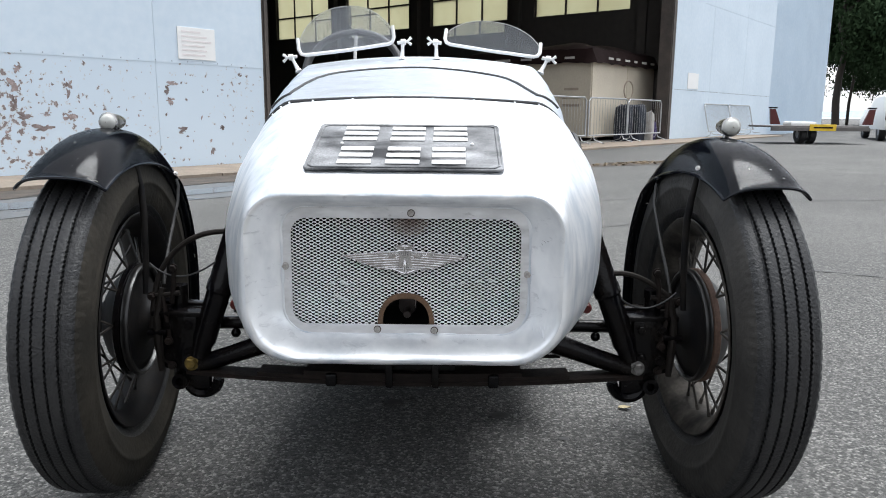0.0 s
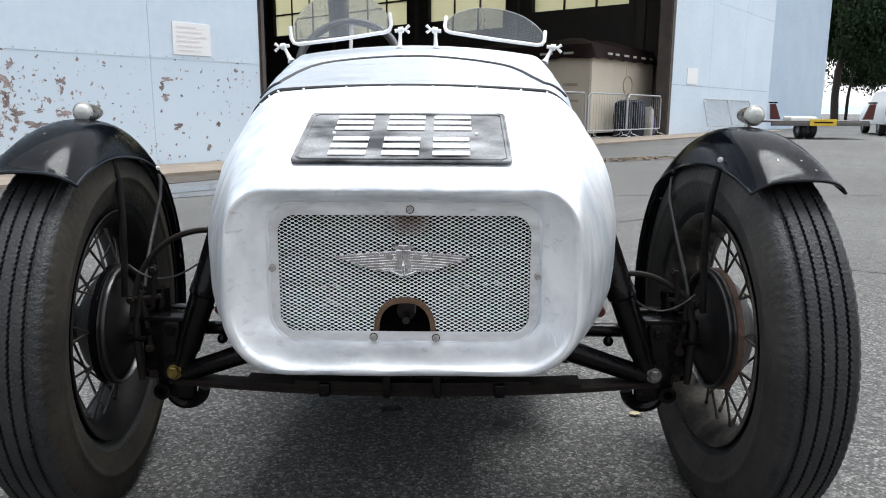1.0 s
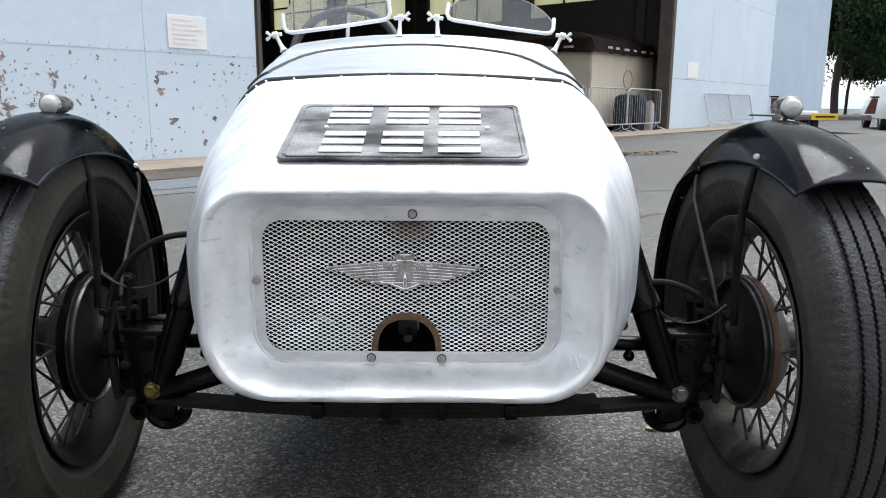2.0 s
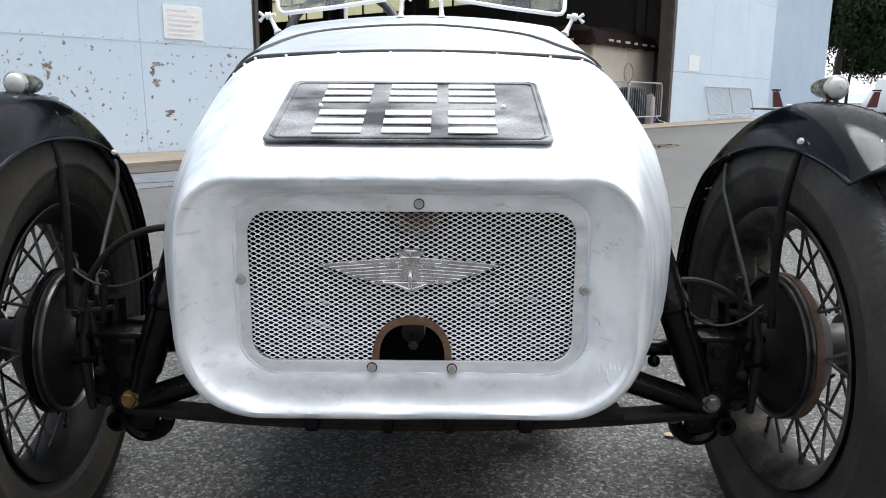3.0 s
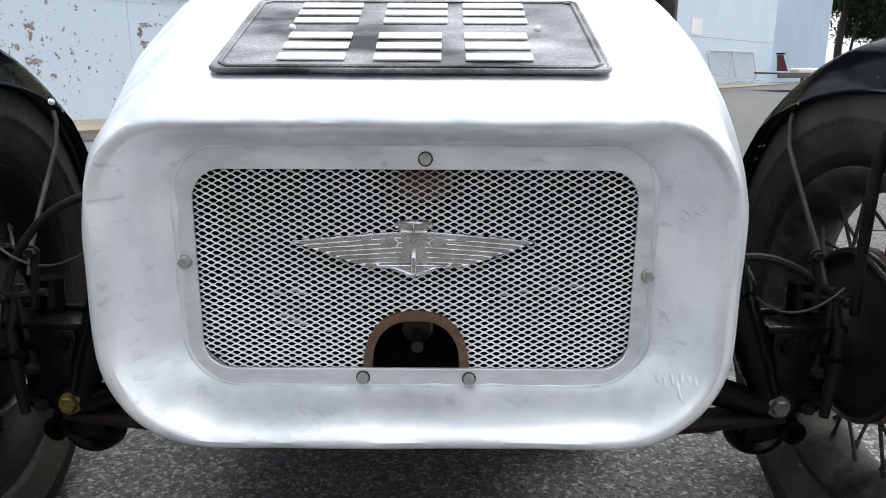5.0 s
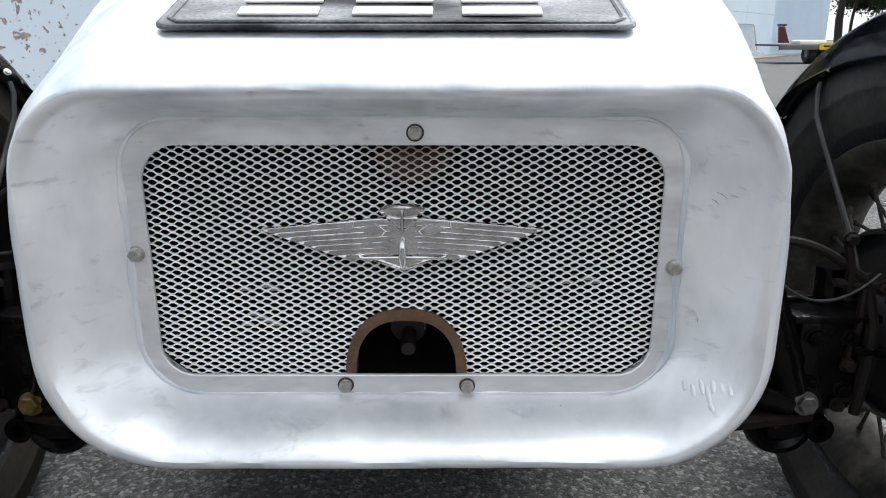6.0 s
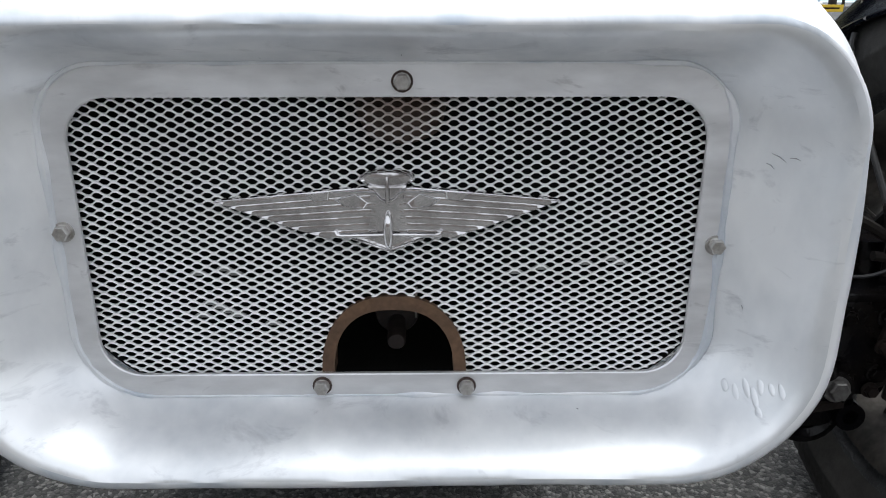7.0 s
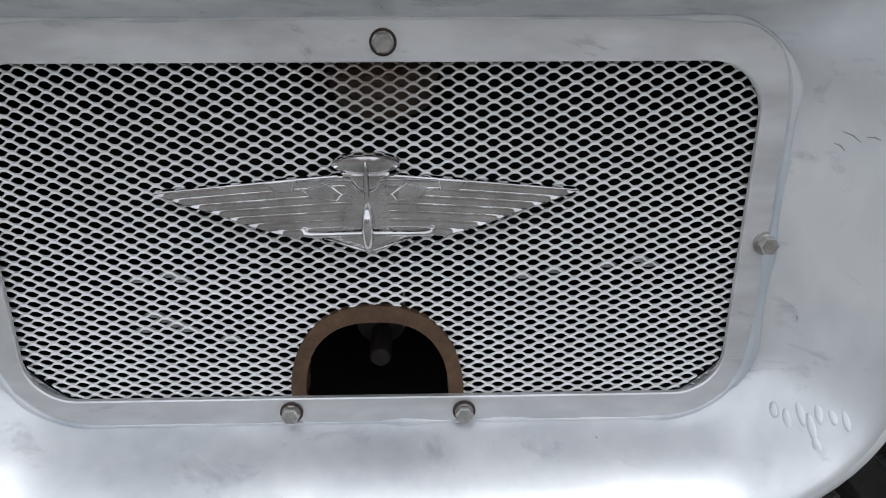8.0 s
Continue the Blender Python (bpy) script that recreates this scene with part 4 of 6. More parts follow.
def badge():
    y0, cx = -0.0045, -0.0012
    pts = [(cx - 0.0105, 0.5305), (cx - 0.0085, 0.5190), (cx - 0.012, 0.5005), (cx - 0.020, 0.5003), (cx, 0.4928), (cx + 0.020, 0.5003), (cx + 0.012, 0.5005), (cx + 0.0085, 0.5190), (cx + 0.0105, 0.5305)]
    b = part("winged_badge", plate_relief(bmesh.new(), pts, y0 - 0.0030, 0.006), M_BADGE, panel, "polished winged metal badge", smooth=False)
    for s in (-1, 1):
        for k in range(7):
            rows = []
            for i in range(71):
                x = 0.0065 + (0.0950 - 0.0065) * i / 70
                narrow = 1 - 0.15 * x / 0.095
                za = max(outline(UPPER, x) - 0.0040 * k * narrow, outline(LOWER, x))
                zb = max(outline(UPPER, x) - 0.0040 * (k + 1) * narrow, outline(LOWER, x))
                if za - zb < 0.00004:
                    break
                f = x / 0.0955
                y = y0 - 0.0004 - 0.0021 * (1 - f) ** 0.8
                zm = zb + 0.25 * (za - zb)
                rows.append([off((cx + s * x, y0 + 0.004, za)), off((cx + s * x, y - 0.0001, za)), off((cx + s * x, y - 0.0008, zm)), off((cx + s * x, y - 0.0006, zb + 0.0001)), off((cx + s * x, y0 + 0.004, zb))])
            part("feather", loft(bmesh.new(), rows, cap_first=True, cap_last=True), M_BADGE, b)
        lead = [off((cx + s * x, y0 - 0.0012 - 0.0018 * (1 - x / 0.0953), z)) for x, z in ((0.0953, 0.5213), (0.070, 0.5237), (0.0455, 0.5260), (0.0290, 0.5275), (0.0125, 0.5290))]
        part("leading_edge", tube(bmesh.new(), lead, 0.0006, 8, [0.0004, 0.0005, 0.0006, 0.0007, 0.0007]), M_BADGE, b)
        for out in (((0.045, 0.5256), (0.0315, 0.5270), (0.0325, 0.5225), (0.0405, 0.5218)), ((0.029, 0.5225), (0.0175, 0.5262), (0.0105, 0.5205), (0.0130, 0.5175), (0.024, 0.5190))):
            part("covert", plate_relief(bmesh.new(), [(cx + s * x, z) for x, z in out], y0 - 0.0034, 0.003), M_BADGE, b)
        scroll = [off((cx + s * 0.0310, y0 - 0.0034, 0.5262)), off((cx + s * 0.0200, y0 - 0.0040, 0.5268))] + curve(off((cx + s * 0.0090, y0 - 0.0044, 0.5270)), off((cx + s * 0.0050, y0 - 0.0046, 0.5268)), off((cx + s * 0.0058, y0 - 0.0046, 0.5225)), off((cx + s * 0.0012, y0 - 0.0046, 0.5218)), 8)
        part("scroll", tube(bmesh.new(), scroll, 0.00055, 6), M_BADGE, b)
        rim = curve(off((cx + s * 0.020, y0 - 0.0030, 0.5003)), off((cx + s * 0.014, y0 - 0.0030, 0.4980)), off((cx + s * 0.008, y0 - 0.0030, 0.4955)), off((cx, y0 - 0.0030, 0.4932)), 6)
        part("tail_rim", tube(bmesh.new(), rim, 0.0006, 6), M_BADGE, b)
    bm = bmesh.new()
    loft(bm, [[off((cx + r * 0.0152 * math.cos(t), y0 - d, 0.5342 + r * 0.0043 * math.sin(t))) for t in (2 * math.pi * i / 28 for i in range(28))]
              for r, d in ((1.0, -0.004), (1.0, 0.0030), (0.93, 0.0042), (0.82, 0.0030), (0.4, 0.0034), (0.05, 0.0036))], cap_last=True)
    part("oval", bm, M_BADGE, b)
    part("mast", tube(bmesh.new(), [off((cx, y0 - 0.004, 0.5355)), off((cx, y0 - 0.005, 0.529)), off((cx, y0 - 0.0045, 0.5185))], 0.0012, 8, [0.0006, 0.0012, 0.0010]), M_BADGE, b)
    bm = bmesh.new()
    bmesh.ops.create_uvsphere(bm, u_segments=14, v_segments=10, radius=1, matrix=Matrix.Translation(off((cx, y0 - 0.0045, 0.5052))) @ Matrix.Diagonal((0.0030, 0.0044, 0.0108, 1)))
    part("spinner", bm, M_BADGE, b)
    bm = tube(bmesh.new(), [off((cx - 0.0295, y0 - 0.0040, 0.5046)), off((cx - 0.0285, y0 - 0.0044, 0.5026)), off((cx - 0.026, y0 - 0.0048, 0.5022)), off((cx, y0 - 0.0052, 0.5028)), off((cx + 0.026, y0 - 0.0048, 0.5025)), off((cx + 0.0290, y0 - 0.0044, 0.5030)), off((cx + 0.0295, y0 - 0.0040, 0.5050))],
              0.001, 8, [0.0011, 0.0014, 0.0012, 0.0009, 0.0012, 0.0014, 0.0011])
    part("propeller", bm, M_BADGE, b)
    b.location.z = -0.0018


badge()


# number plate: plain bars stand for its characters
def number_plate():
    lo, hi = Vector((0, -0.0165, 0.6475)), Vector((0, 0.158, 0.7095))
    up = (hi - lo).normalized()
    side = Vector((1, 0, 0))
    nrm = side.cross(up) * 1.0
    if nrm.z < 0:
        nrm = -nrm
    c = (lo + hi) / 2 + Vector((-0.0025, 0, 0))
    ln = (hi - lo).length
    m = Matrix(((1, up.x, nrm.x, c.x), (0, up.y, nrm.y, c.y), (0, up.z, nrm.z, c.z), (0, 0, 0, 1)))
    def sheet(grow, z):
        pts = []
        for sx, sy, a0 in ((1, -1, -90), (1, 1, 0), (-1, 1, 90), (-1, -1, 180)):
            for k in range(7):
                a = radians(a0 + 15 * k)
                pts.append(m @ Vector((sx * 0.138 + (0.010 + grow) * math.cos(a), sy * (ln / 2 - 0.010) + (0.010 + grow) * math.sin(a), z)))
        return pts
    bm = loft(bmesh.new(), [sheet(0, 0), sheet(0, 0.0016), sheet(-0.0012, 0.0028), sheet(-0.0028, 0.0028), sheet(-0.0040, 0.0020)], cap_first=True, cap_last=True)
    p = part("number_plate", bm, M_PLATE, car, "scuffed black number plate with white bars", smooth=False)
    pts = []
    for x, y in ((0.141, -ln / 2 + 0.014), (0.141, ln / 2 - 0.014), (0.134, ln / 2 - 0.007), (-0.134, ln / 2 - 0.007), (-0.141, ln / 2 - 0.014), (-0.141, -ln / 2 + 0.014), (-0.134, -ln / 2 + 0.007), (0.134, -ln / 2 + 0.007)):
        pts.append(m @ Vector((x, y, 0.0024)))
    part("raised_border", tube(bmesh.new(), pts, 0.0016, 6, closed=True), M_PLATE, p)
    for xc, yc, w, h in ((-0.076, 0.047, 0.058, 0.064), (0.0, 0.047, 0.058, 0.064), (0.068, 0.047, 0.058, 0.064),
                         (-0.075, -0.042, 0.054, 0.070), (-0.003, -0.042, 0.054, 0.070), (0.066, -0.042, 0.054, 0.070)):
        for f in (-0.36, 0.0, 0.36):
            bm = box(bmesh.new(), (xc, yc + f * h, 0.0034), (w * 0.94, h * 0.19, 0.002), bevel=0.0008)
            bmesh.ops.transform(bm, matrix=m, verts=bm.verts)
            part("white_bar", bm, M_WHITE, p, smooth=False)
    for x in (-0.102, 0.102):
        bm = bmesh.new()
        bmesh.ops.create_uvsphere(bm, u_segments=10, v_segments=6, radius=0.003, matrix=m @ Matrix.Translation((x, 0.004, 0.003)))
        part("rivet", bm, M_WHITE, p)


number_plate()

# bonnet, scuttle and tub behind the nose
HALF = dict(part_from=0, part_to=68)
bon = [(0.350, 0.345, 0.7500, 0.34, 0.04, 0.1, 0.235, 0, 2.0), (0.366, 0.3485, 0.7580, 0.34, 0.040, 0.1, 0.225, 0, 2.0), (0.45, 0.353, 0.7725, 0.34, 0.042, 0.1, 0.18, 0, 2.1),
       (0.60, 0.359, 0.7975, 0.34, 0.046, 0.1, 0.11, 0, 2.4), (0.78, 0.366, 0.8285, 0.34, 0.044, 0.1, 0.07, 0, 2.2), (0.925, 0.370, 0.8515, 0.34, 0.042, 0.1, 0.05, 0, 2.0)]


def crown(ring, y):
    """Arches the top of the bonnet and scuttle."""
    k = 0.0235 + 0.006 * min(1, max(0, (y - 0.36) / 0.5))
    left = 0.975 + 0.025 * min(1, max(0, (y - 0.36) / 0.4))
    return [Vector((q.x * (left if q.x < 0 else 1), q.y, q.z - k * ((q.x - LEAN * q.y) / 0.35) ** 2 * max(0, min(1, (q.z - 0.6) / 0.2)))) for q in ring]


bonnet = part("bonnet", loft(bmesh.new(), [crown(section(*r, **HALF), r[0]) for r in bon], closed=False), M_BONNET, car, "dull bare aluminium bonnet")
scu = [(0.925, 0.370, 0.8505, 0.34, 0.042, 0.1, 0.05, 0, 2.0), (0.935, 0.373, 0.8555, 0.34, 0.042, 0.1, 0.05, 0, 2.0), (1.0, 0.376, 0.8675, 0.34, 0.042, 0.1, 0.05, 0, 2.0),
       (1.10, 0.381, 0.886, 0.34, 0.042, 0.1, 0.05, 0, 2.0), (1.17, 0.384, 0.898, 0.34, 0.042, 0.1, 0.05, 0, 2.0), (1.178, 0.381, 0.893, 0.34, 0.042, 0.1, 0.05, 0, 2.0), (1.20, 0.36, 0.87, 0.34, 0.042, 0.1, 0.05, 0, 2.0)]
part("scuttle", loft(bmesh.new(), [crown(section(*r, **HALF), r[0]) for r in scu], closed=False), M_BONNET, car, "dull bare aluminium scuttle")
row = (0.3625, 0.3510, 0.7600, 0.34, 0.040, 0.1, 0.23, 0, 2.0)
part("black_piping", tube(bmesh.new(), crown(section(*row, **HALF), row[0]), 0.0032, 8), M_BEAD, car)
# the second seam dips forward towards the sides
deck = [crown(section(*r, **HALF), r[0]) for r in bon[1:]]
pts = []
for k in range(12, 58):
    x = deck[3][k].x
    y = max(0.50, 0.905 - 1.6 * max(0, x) ** 2 - 0.28 * max(0, x) - 0.9 * max(0, -x) ** 2 - 26 * max(0, abs(x + 0.02) - 0.2) ** 2)
    i = next(j for j in range(len(deck) - 1) if bon[j + 2][0] >= y)
    pts.append(deck[i][k].lerp(deck[i + 1][k], (y - bon[i + 1][0]) / (bon[i + 2][0] - bon[i + 1][0])) + Vector((0, 0, 0.001)))
part("black_piping", tube(bmesh.new(), pts, 0.0036, 8), M_BEAD, car)
ring = crown(section(0.350, 0.3513, 0.7580, 0.3370, 0.040, 0.105, 0.24, 0.05, 2.0), 0.35)
for k in range(12, 60, 4):
    bm = bmesh.new()
    bmesh.ops.create_uvsphere(bm, u_segments=8, v_segments=5, radius=0.0022, matrix=Matrix.Translation(ring[k]))
    part("rivet", bm, M_ALU, nose)
tub = [(1.20, 0.36, 0.80), (1.6, 0.375, 0.78), (2.1, 0.365, 0.78), (2.5, 0.30, 0.74), (2.8, 0.18, 0.66)]
bm = loft(bmesh.new(), [section(y, a, zt, 0.34 + max(0, y - 2.2) * 0.15, 0.05, 0.1, 0.05, 0.1, part_from=52, part_to=132) for y, a, zt in tub], closed=False)
bmesh.ops.solidify(bm, geom=bm.faces[:], thickness=0.02)
part("body_tub", bm, M_ALU, car, "bare aluminium body tub")
part("bulkhead", box(bmesh.new(), off((0, 1.19, 0.60)), (0.62, 0.02, 0.42), bevel=0.01), M_CORE, car, "black bulkhead")
part("floor_pan", box(bmesh.new(), off((0, 1.45, 0.352)), (0.64, 2.3, 0.02)), M_CHASSIS, car, smooth=False)


# windscreens
def aero_screen(s, lean, rise):
    c_out, c_in = off((s * 0.350, 1.105, 0.892)), off((s * 0.072, 1.105, 0.930))
    along = (c_in - c_out).normalized()
    back_ = Vector((0, math.sin(radians(lean)), math.cos(radians(lean))))
    up = (back_ - along * back_.dot(along)).normalized()
    ln = (c_in - c_out).length
    P = lambda u, h: c_out + along * u + up * h
    lab = "small curved aero windscreen with white-metal frame"
    ends = 0.052
    pts = [P(0, ends), P(0, 0.018), P(0.006, 0.005), P(0.018, 0), P(ln / 2, -0.002), P(ln - 0.018, 0), P(ln - 0.006, 0.005), P(ln, 0.018), P(ln, ends)]
    fr = part("windscreen", tube(bmesh.new(), pts, 0.0052, 8), M_WHITE, car, lab)
    n = 24
    top = []
    for k in range(n + 1):
        u = k / n
        top.append(P(ln * u, ends * 0.6 + (rise - ends * 0.6) * max(0, 1 - abs(2 * u - 1) ** 2.3) ** 0.75))
    bm = bmesh.new()
    loft(bm, [[P(ln * k / n, 0.004) for k in range(n + 1)], top], closed=False)
    bmesh.ops.solidify(bm, geom=bm.faces[:], thickness=0.005)
    pane = part("pane", bm, M_GLASS if s < 0 else M_DARK_REFLECTION, fr, "clear perspex" if s < 0 else "clear perspex with a dark reflection put into its tint")
    pane.visible_shadow = False
    part("pane_edge", tube(bmesh.new(), top, 0.0011, 6), M_LENS, fr)
    for c, d in ((c_out, -1), (c_in, 1)):
        a0 = c + along * d * 0.008
        a1 = c + along * d * 0.042
        part("pivot", tube(bmesh.new(), [a0, a0 + along * d * 0.010, a0 + along * d * 0.011, a0 + along * d * 0.024, a0 + along * d * 0.025, a1], 0.005, 10,
                           [0.005, 0.005, 0.009, 0.009, 0.004, 0.0035]), M_WHITE, fr)
        w = bmesh.new()
        for q in (-1, 1):
            tube(w, [a1 - along * d * 0.006, a1 + along * d * 0.007 + Vector((0, 0, q * 0.010))], 0.004, 8, [0.003, 0.0045])
        part("wing_nut", w, M_WHITE, fr)
        foot = a0 + along * d * 0.016
        base = off((s * 0.352, 1.095, 0.848)) if d < 0 else off((s * 0.050, 1.095, 0.8835))
        part("bracket", tube(bmesh.new(), [foot, foot + (base - foot) * 0.35, foot + (base - foot) * 0.8, base], 0.006, 8, [0.006, 0.0045, 0.006, 0.011]), M_WHITE, fr)


aero_screen(-1, 12, 0.128)
aero_screen(1, 34, 0.106)

# steering wheel
c = Vector((-0.270, 1.47, 0.865))
m = look(c, c + Vector((0, 0.9, -0.5)))
pts = [m @ Vector((0.165 * math.cos(t), 0.165 * math.sin(t), 0)) for t in (2 * math.pi * k / 40 for k in range(40))]
sw = part("steering_wheel", tube(bmesh.new(), pts, 0.013, 10, closed=True), M_BEAD, car, "dark steering wheel behind the screen")
for k in range(4):
    a = math.pi / 2 * k
    part("spoke", tube(bmesh.new(), [m @ Vector((0.02 * math.cos(a), 0.02 * math.sin(a), -0.02)), m @ Vector((0.16 * math.cos(a), 0.16 * math.sin(a), 0))], 0.006, 8), M_BOLT, sw)
part("column", tube(bmesh.new(), [m @ Vector((0, 0, 0.01)), m @ Vector((0, 0, -0.34))], 0.018, 12), M_CHASSIS, sw)

# ---- front axle and wheels ----
AX, RZ = 0.300, 0.3285
STANCE = {-1: (-0.589, 4.7, 1.4), 1: (0.5705, 2.8, -0.65)}   # wheel centre, steer and camber


def road_wheel(s, rear=False):
    cx, steer, camber = (s * 0.575, 0, 0) if rear else STANCE[s]
    m = Matrix.Translation((cx, 2.25 if rear else AX, RZ)) @ Matrix.Rotation(radians(steer), 4, "Z") @ Matrix.Rotation(radians(camber), 4, "Y") @ Matrix.Diagonal((s, 1, 1, 1))
    shift = 0.021 if s > 0 else 0.008
    mh = m @ Matrix.Translation((shift, 0, 0))
    # along runs outwards from the car
    hub = [(0.001, 0.115), (0.020, 0.113), (0.026, 0.104), (0.028, 0.075), (0.044, 0.070), (0.048, 0.066), (0.048, 0.056), (0.032, 0.050), (0.030, 0.030), (0.032, 0.012), (0.056, 0.002), (0.080, -0.012), (0.096, -0.028), (0.102, -0.036), (0.104, -0.038)]
    wheel = part("road_wheel", lathe(bmesh.new(), hub, mh, 40), M_HUB if s > 0 else M_RIM, car, "wire-spoked wheel with weathered hub")
    ring = [(0.102, -0.036), (0.107, -0.037), (0.1100, -0.039), (0.1105, -0.043), (0.1100, -0.049), (0.105, -0.051)]
    part("drum_flange", lathe(bmesh.new(), ring, mh, 48), M_DRUM if s > 0 else M_CHASSIS, wheel, "rusty drum flange" if s > 0 else "oily black drum flange")
    drum = [(0.104, -0.0505), (0.108, -0.0515), (0.1095, -0.054), (0.1095, -0.062), (0.1075, -0.065), (0.1035, -0.066), (0.1015, -0.063), (0.1005, -0.056)]
    part("brake_drum", lathe(bmesh.new(), drum, mh, 48), M_DRUMRIM, wheel, "oily black brake drum rim")
    plate = [(0.1015, -0.057), (0.094, -0.0555), (0.084, -0.0600), (0.080, -0.0625), (0.052, -0.0640), (0.040, -0.074), (0.036, -0.090), (0.001, -0.092)]
    part("backplate", lathe(bmesh.new(), plate, mh, 48), M_RIM, wheel, "oily brown-black brake backplate")
    # tyre with zigzag grooves, siped ribs and notched shoulders
    seg = 480
    prof = []

    def groove(a, r):
        prof.extend([(r - 0.0002, a - 0.0023, 1), (r - 0.006, a - 0.0014, 1), (r - 0.006, a + 0.0014, 1), (r - 0.0002, a + 0.0023, 1)])

    def rib(a, r):
        prof.extend([(r, a - 0.0050, 3), (r, a - 0.0018, 4), (r, a + 0.0018, 3), (r, a + 0.0050, 4)])
    prof += [(0.190, -0.022, 0), (0.206, -0.036, 0), (0.214, -0.041, 0), (0.222, -0.046, 0), (0.224, -0.0485, 0), (0.228, -0.0500, 0), (0.240, -0.0550, 0), (0.255, -0.0590, 0), (0.264, -0.0605, 0), (0.266, -0.0620, 0), (0.271, -0.0622, 0), (0.273, -0.0608, 0),
             (0.288, -0.0600, 0), (0.302, -0.0565, 0), (0.3095, -0.0530, 2), (0.3170, -0.0505, 2), (0.3215, -0.0450, 0)]
    side = len(prof)
    rib(-0.0375, 0.3235)
    for a, r in ((-0.0288, 0.3255), (-0.0096, 0.3272), (0.0096, 0.3272), (0.0288, 0.3255)):
        groove(a, r)
        rib(a + 0.0096, 0.3275 if abs(a + 0.0096) < 0.02 else 0.3238)
    prof += [(r, -a, k) for r, a, k in reversed(prof[:side])]
    rings = []
    for r, a, kind in prof:
        ring = []
        for k in range(seg):
            t = 2 * math.pi * k / seg
            da = 0.0009 * (1, -1)[k % 2] if kind == 1 else 0
            dr = -0.0025 if kind == 2 and k % 4 == 0 else 0
            if kind == 3 and k % 4 == 0 or kind == 4 and k % 4 == 2:
                dr = -0.0012
            ring.append(m @ Vector((a + da, (r + dr) * math.cos(t), (r + dr) * math.sin(t))))
        rings.append(ring)
    tyre = part("tyre", loft(bmesh.new(), rings), M_TYRE, wheel, "worn ribbed black tyre")
    tyre.data.materials.append(M_DUSTY if s < 0 else M_SIDEWALL)
    back_in = m.inverted()
    for f in tyre.data.polygons:
        if abs((back_in @ f.center).x) > 0.0515:
            f.material_index = 1
    rim = [(r - 0.0125, a * 0.94) for r, a in ((0.221, -0.050), (0.2225, -0.048), (0.219, -0.044), (0.213, -0.042), (0.207, -0.036), (0.196, -0.018), (0.194, 0.0), (0.196, 0.018), (0.207, 0.036), (0.213, 0.042),
           (0.219, 0.044), (0.2225, 0.048), (0.221, 0.050), (0.214, 0.048), (0.203, 0.038), (0.191, 0.018), (0.189, 0.0), (0.191, -0.018), (0.203, -0.038), (0.214, -0.048), (0.221, -0.050))]
    part("rim", lathe(bmesh.new(), rim, m, 72), M_RIM if s < 0 else M_DUSTRIM, wheel, "dull black wire wheel rim" if s < 0 else "dusty brown-grey wire wheel rim")
    for k in range(40):
        inner_row = k % 2 == 0
        a = 2 * math.pi * k / 40
        twist = 0.30 if (k // 2) % 2 else -0.30
        if inner_row:
            p0 = Vector((shift - 0.041, 0.104 * math.cos(a + twist * 0.6), 0.099 * math.sin(a + twist * 0.6)))
            p1 = Vector((-0.006, 0.180 * math.cos(a), 0.180 * math.sin(a)))
        else:
            p0 = Vector((0.060, 0.048 * math.cos(a + twist * 2), 0.048 * math.sin(a + twist * 2)))
            p1 = Vector((0.008, 0.180 * math.cos(a), 0.180 * math.sin(a)))
        d = (p1 - p0).normalized()
        part("spoke", tube(bmesh.new(), [m @ p0, m @ (p1 - d * 0.014), m @ (p1 - d * 0.013), m @ (p1 + d * 0.003)], 0.0024, 6, [0.0024, 0.0024, 0.0036, 0.0036]), M_WIRE if s < 0 else M_DUSTRIM, wheel)
    return wheel


for s in (-1, 1):
    road_wheel(s)
    road_wheel(s, True)
part("rear_axle", tube(bmesh.new(), [(-0.5, 2.25, RZ), (-0.12, 2.25, RZ), (-0.06, 2.25, RZ), (0.06, 2.25, RZ), (0.12, 2.25, RZ), (0.5, 2.25, RZ)], 0.03, 14, [0.03, 0.035, 0.09, 0.09, 0.035, 0.03]), M_CHASSIS, car, "black rear axle")


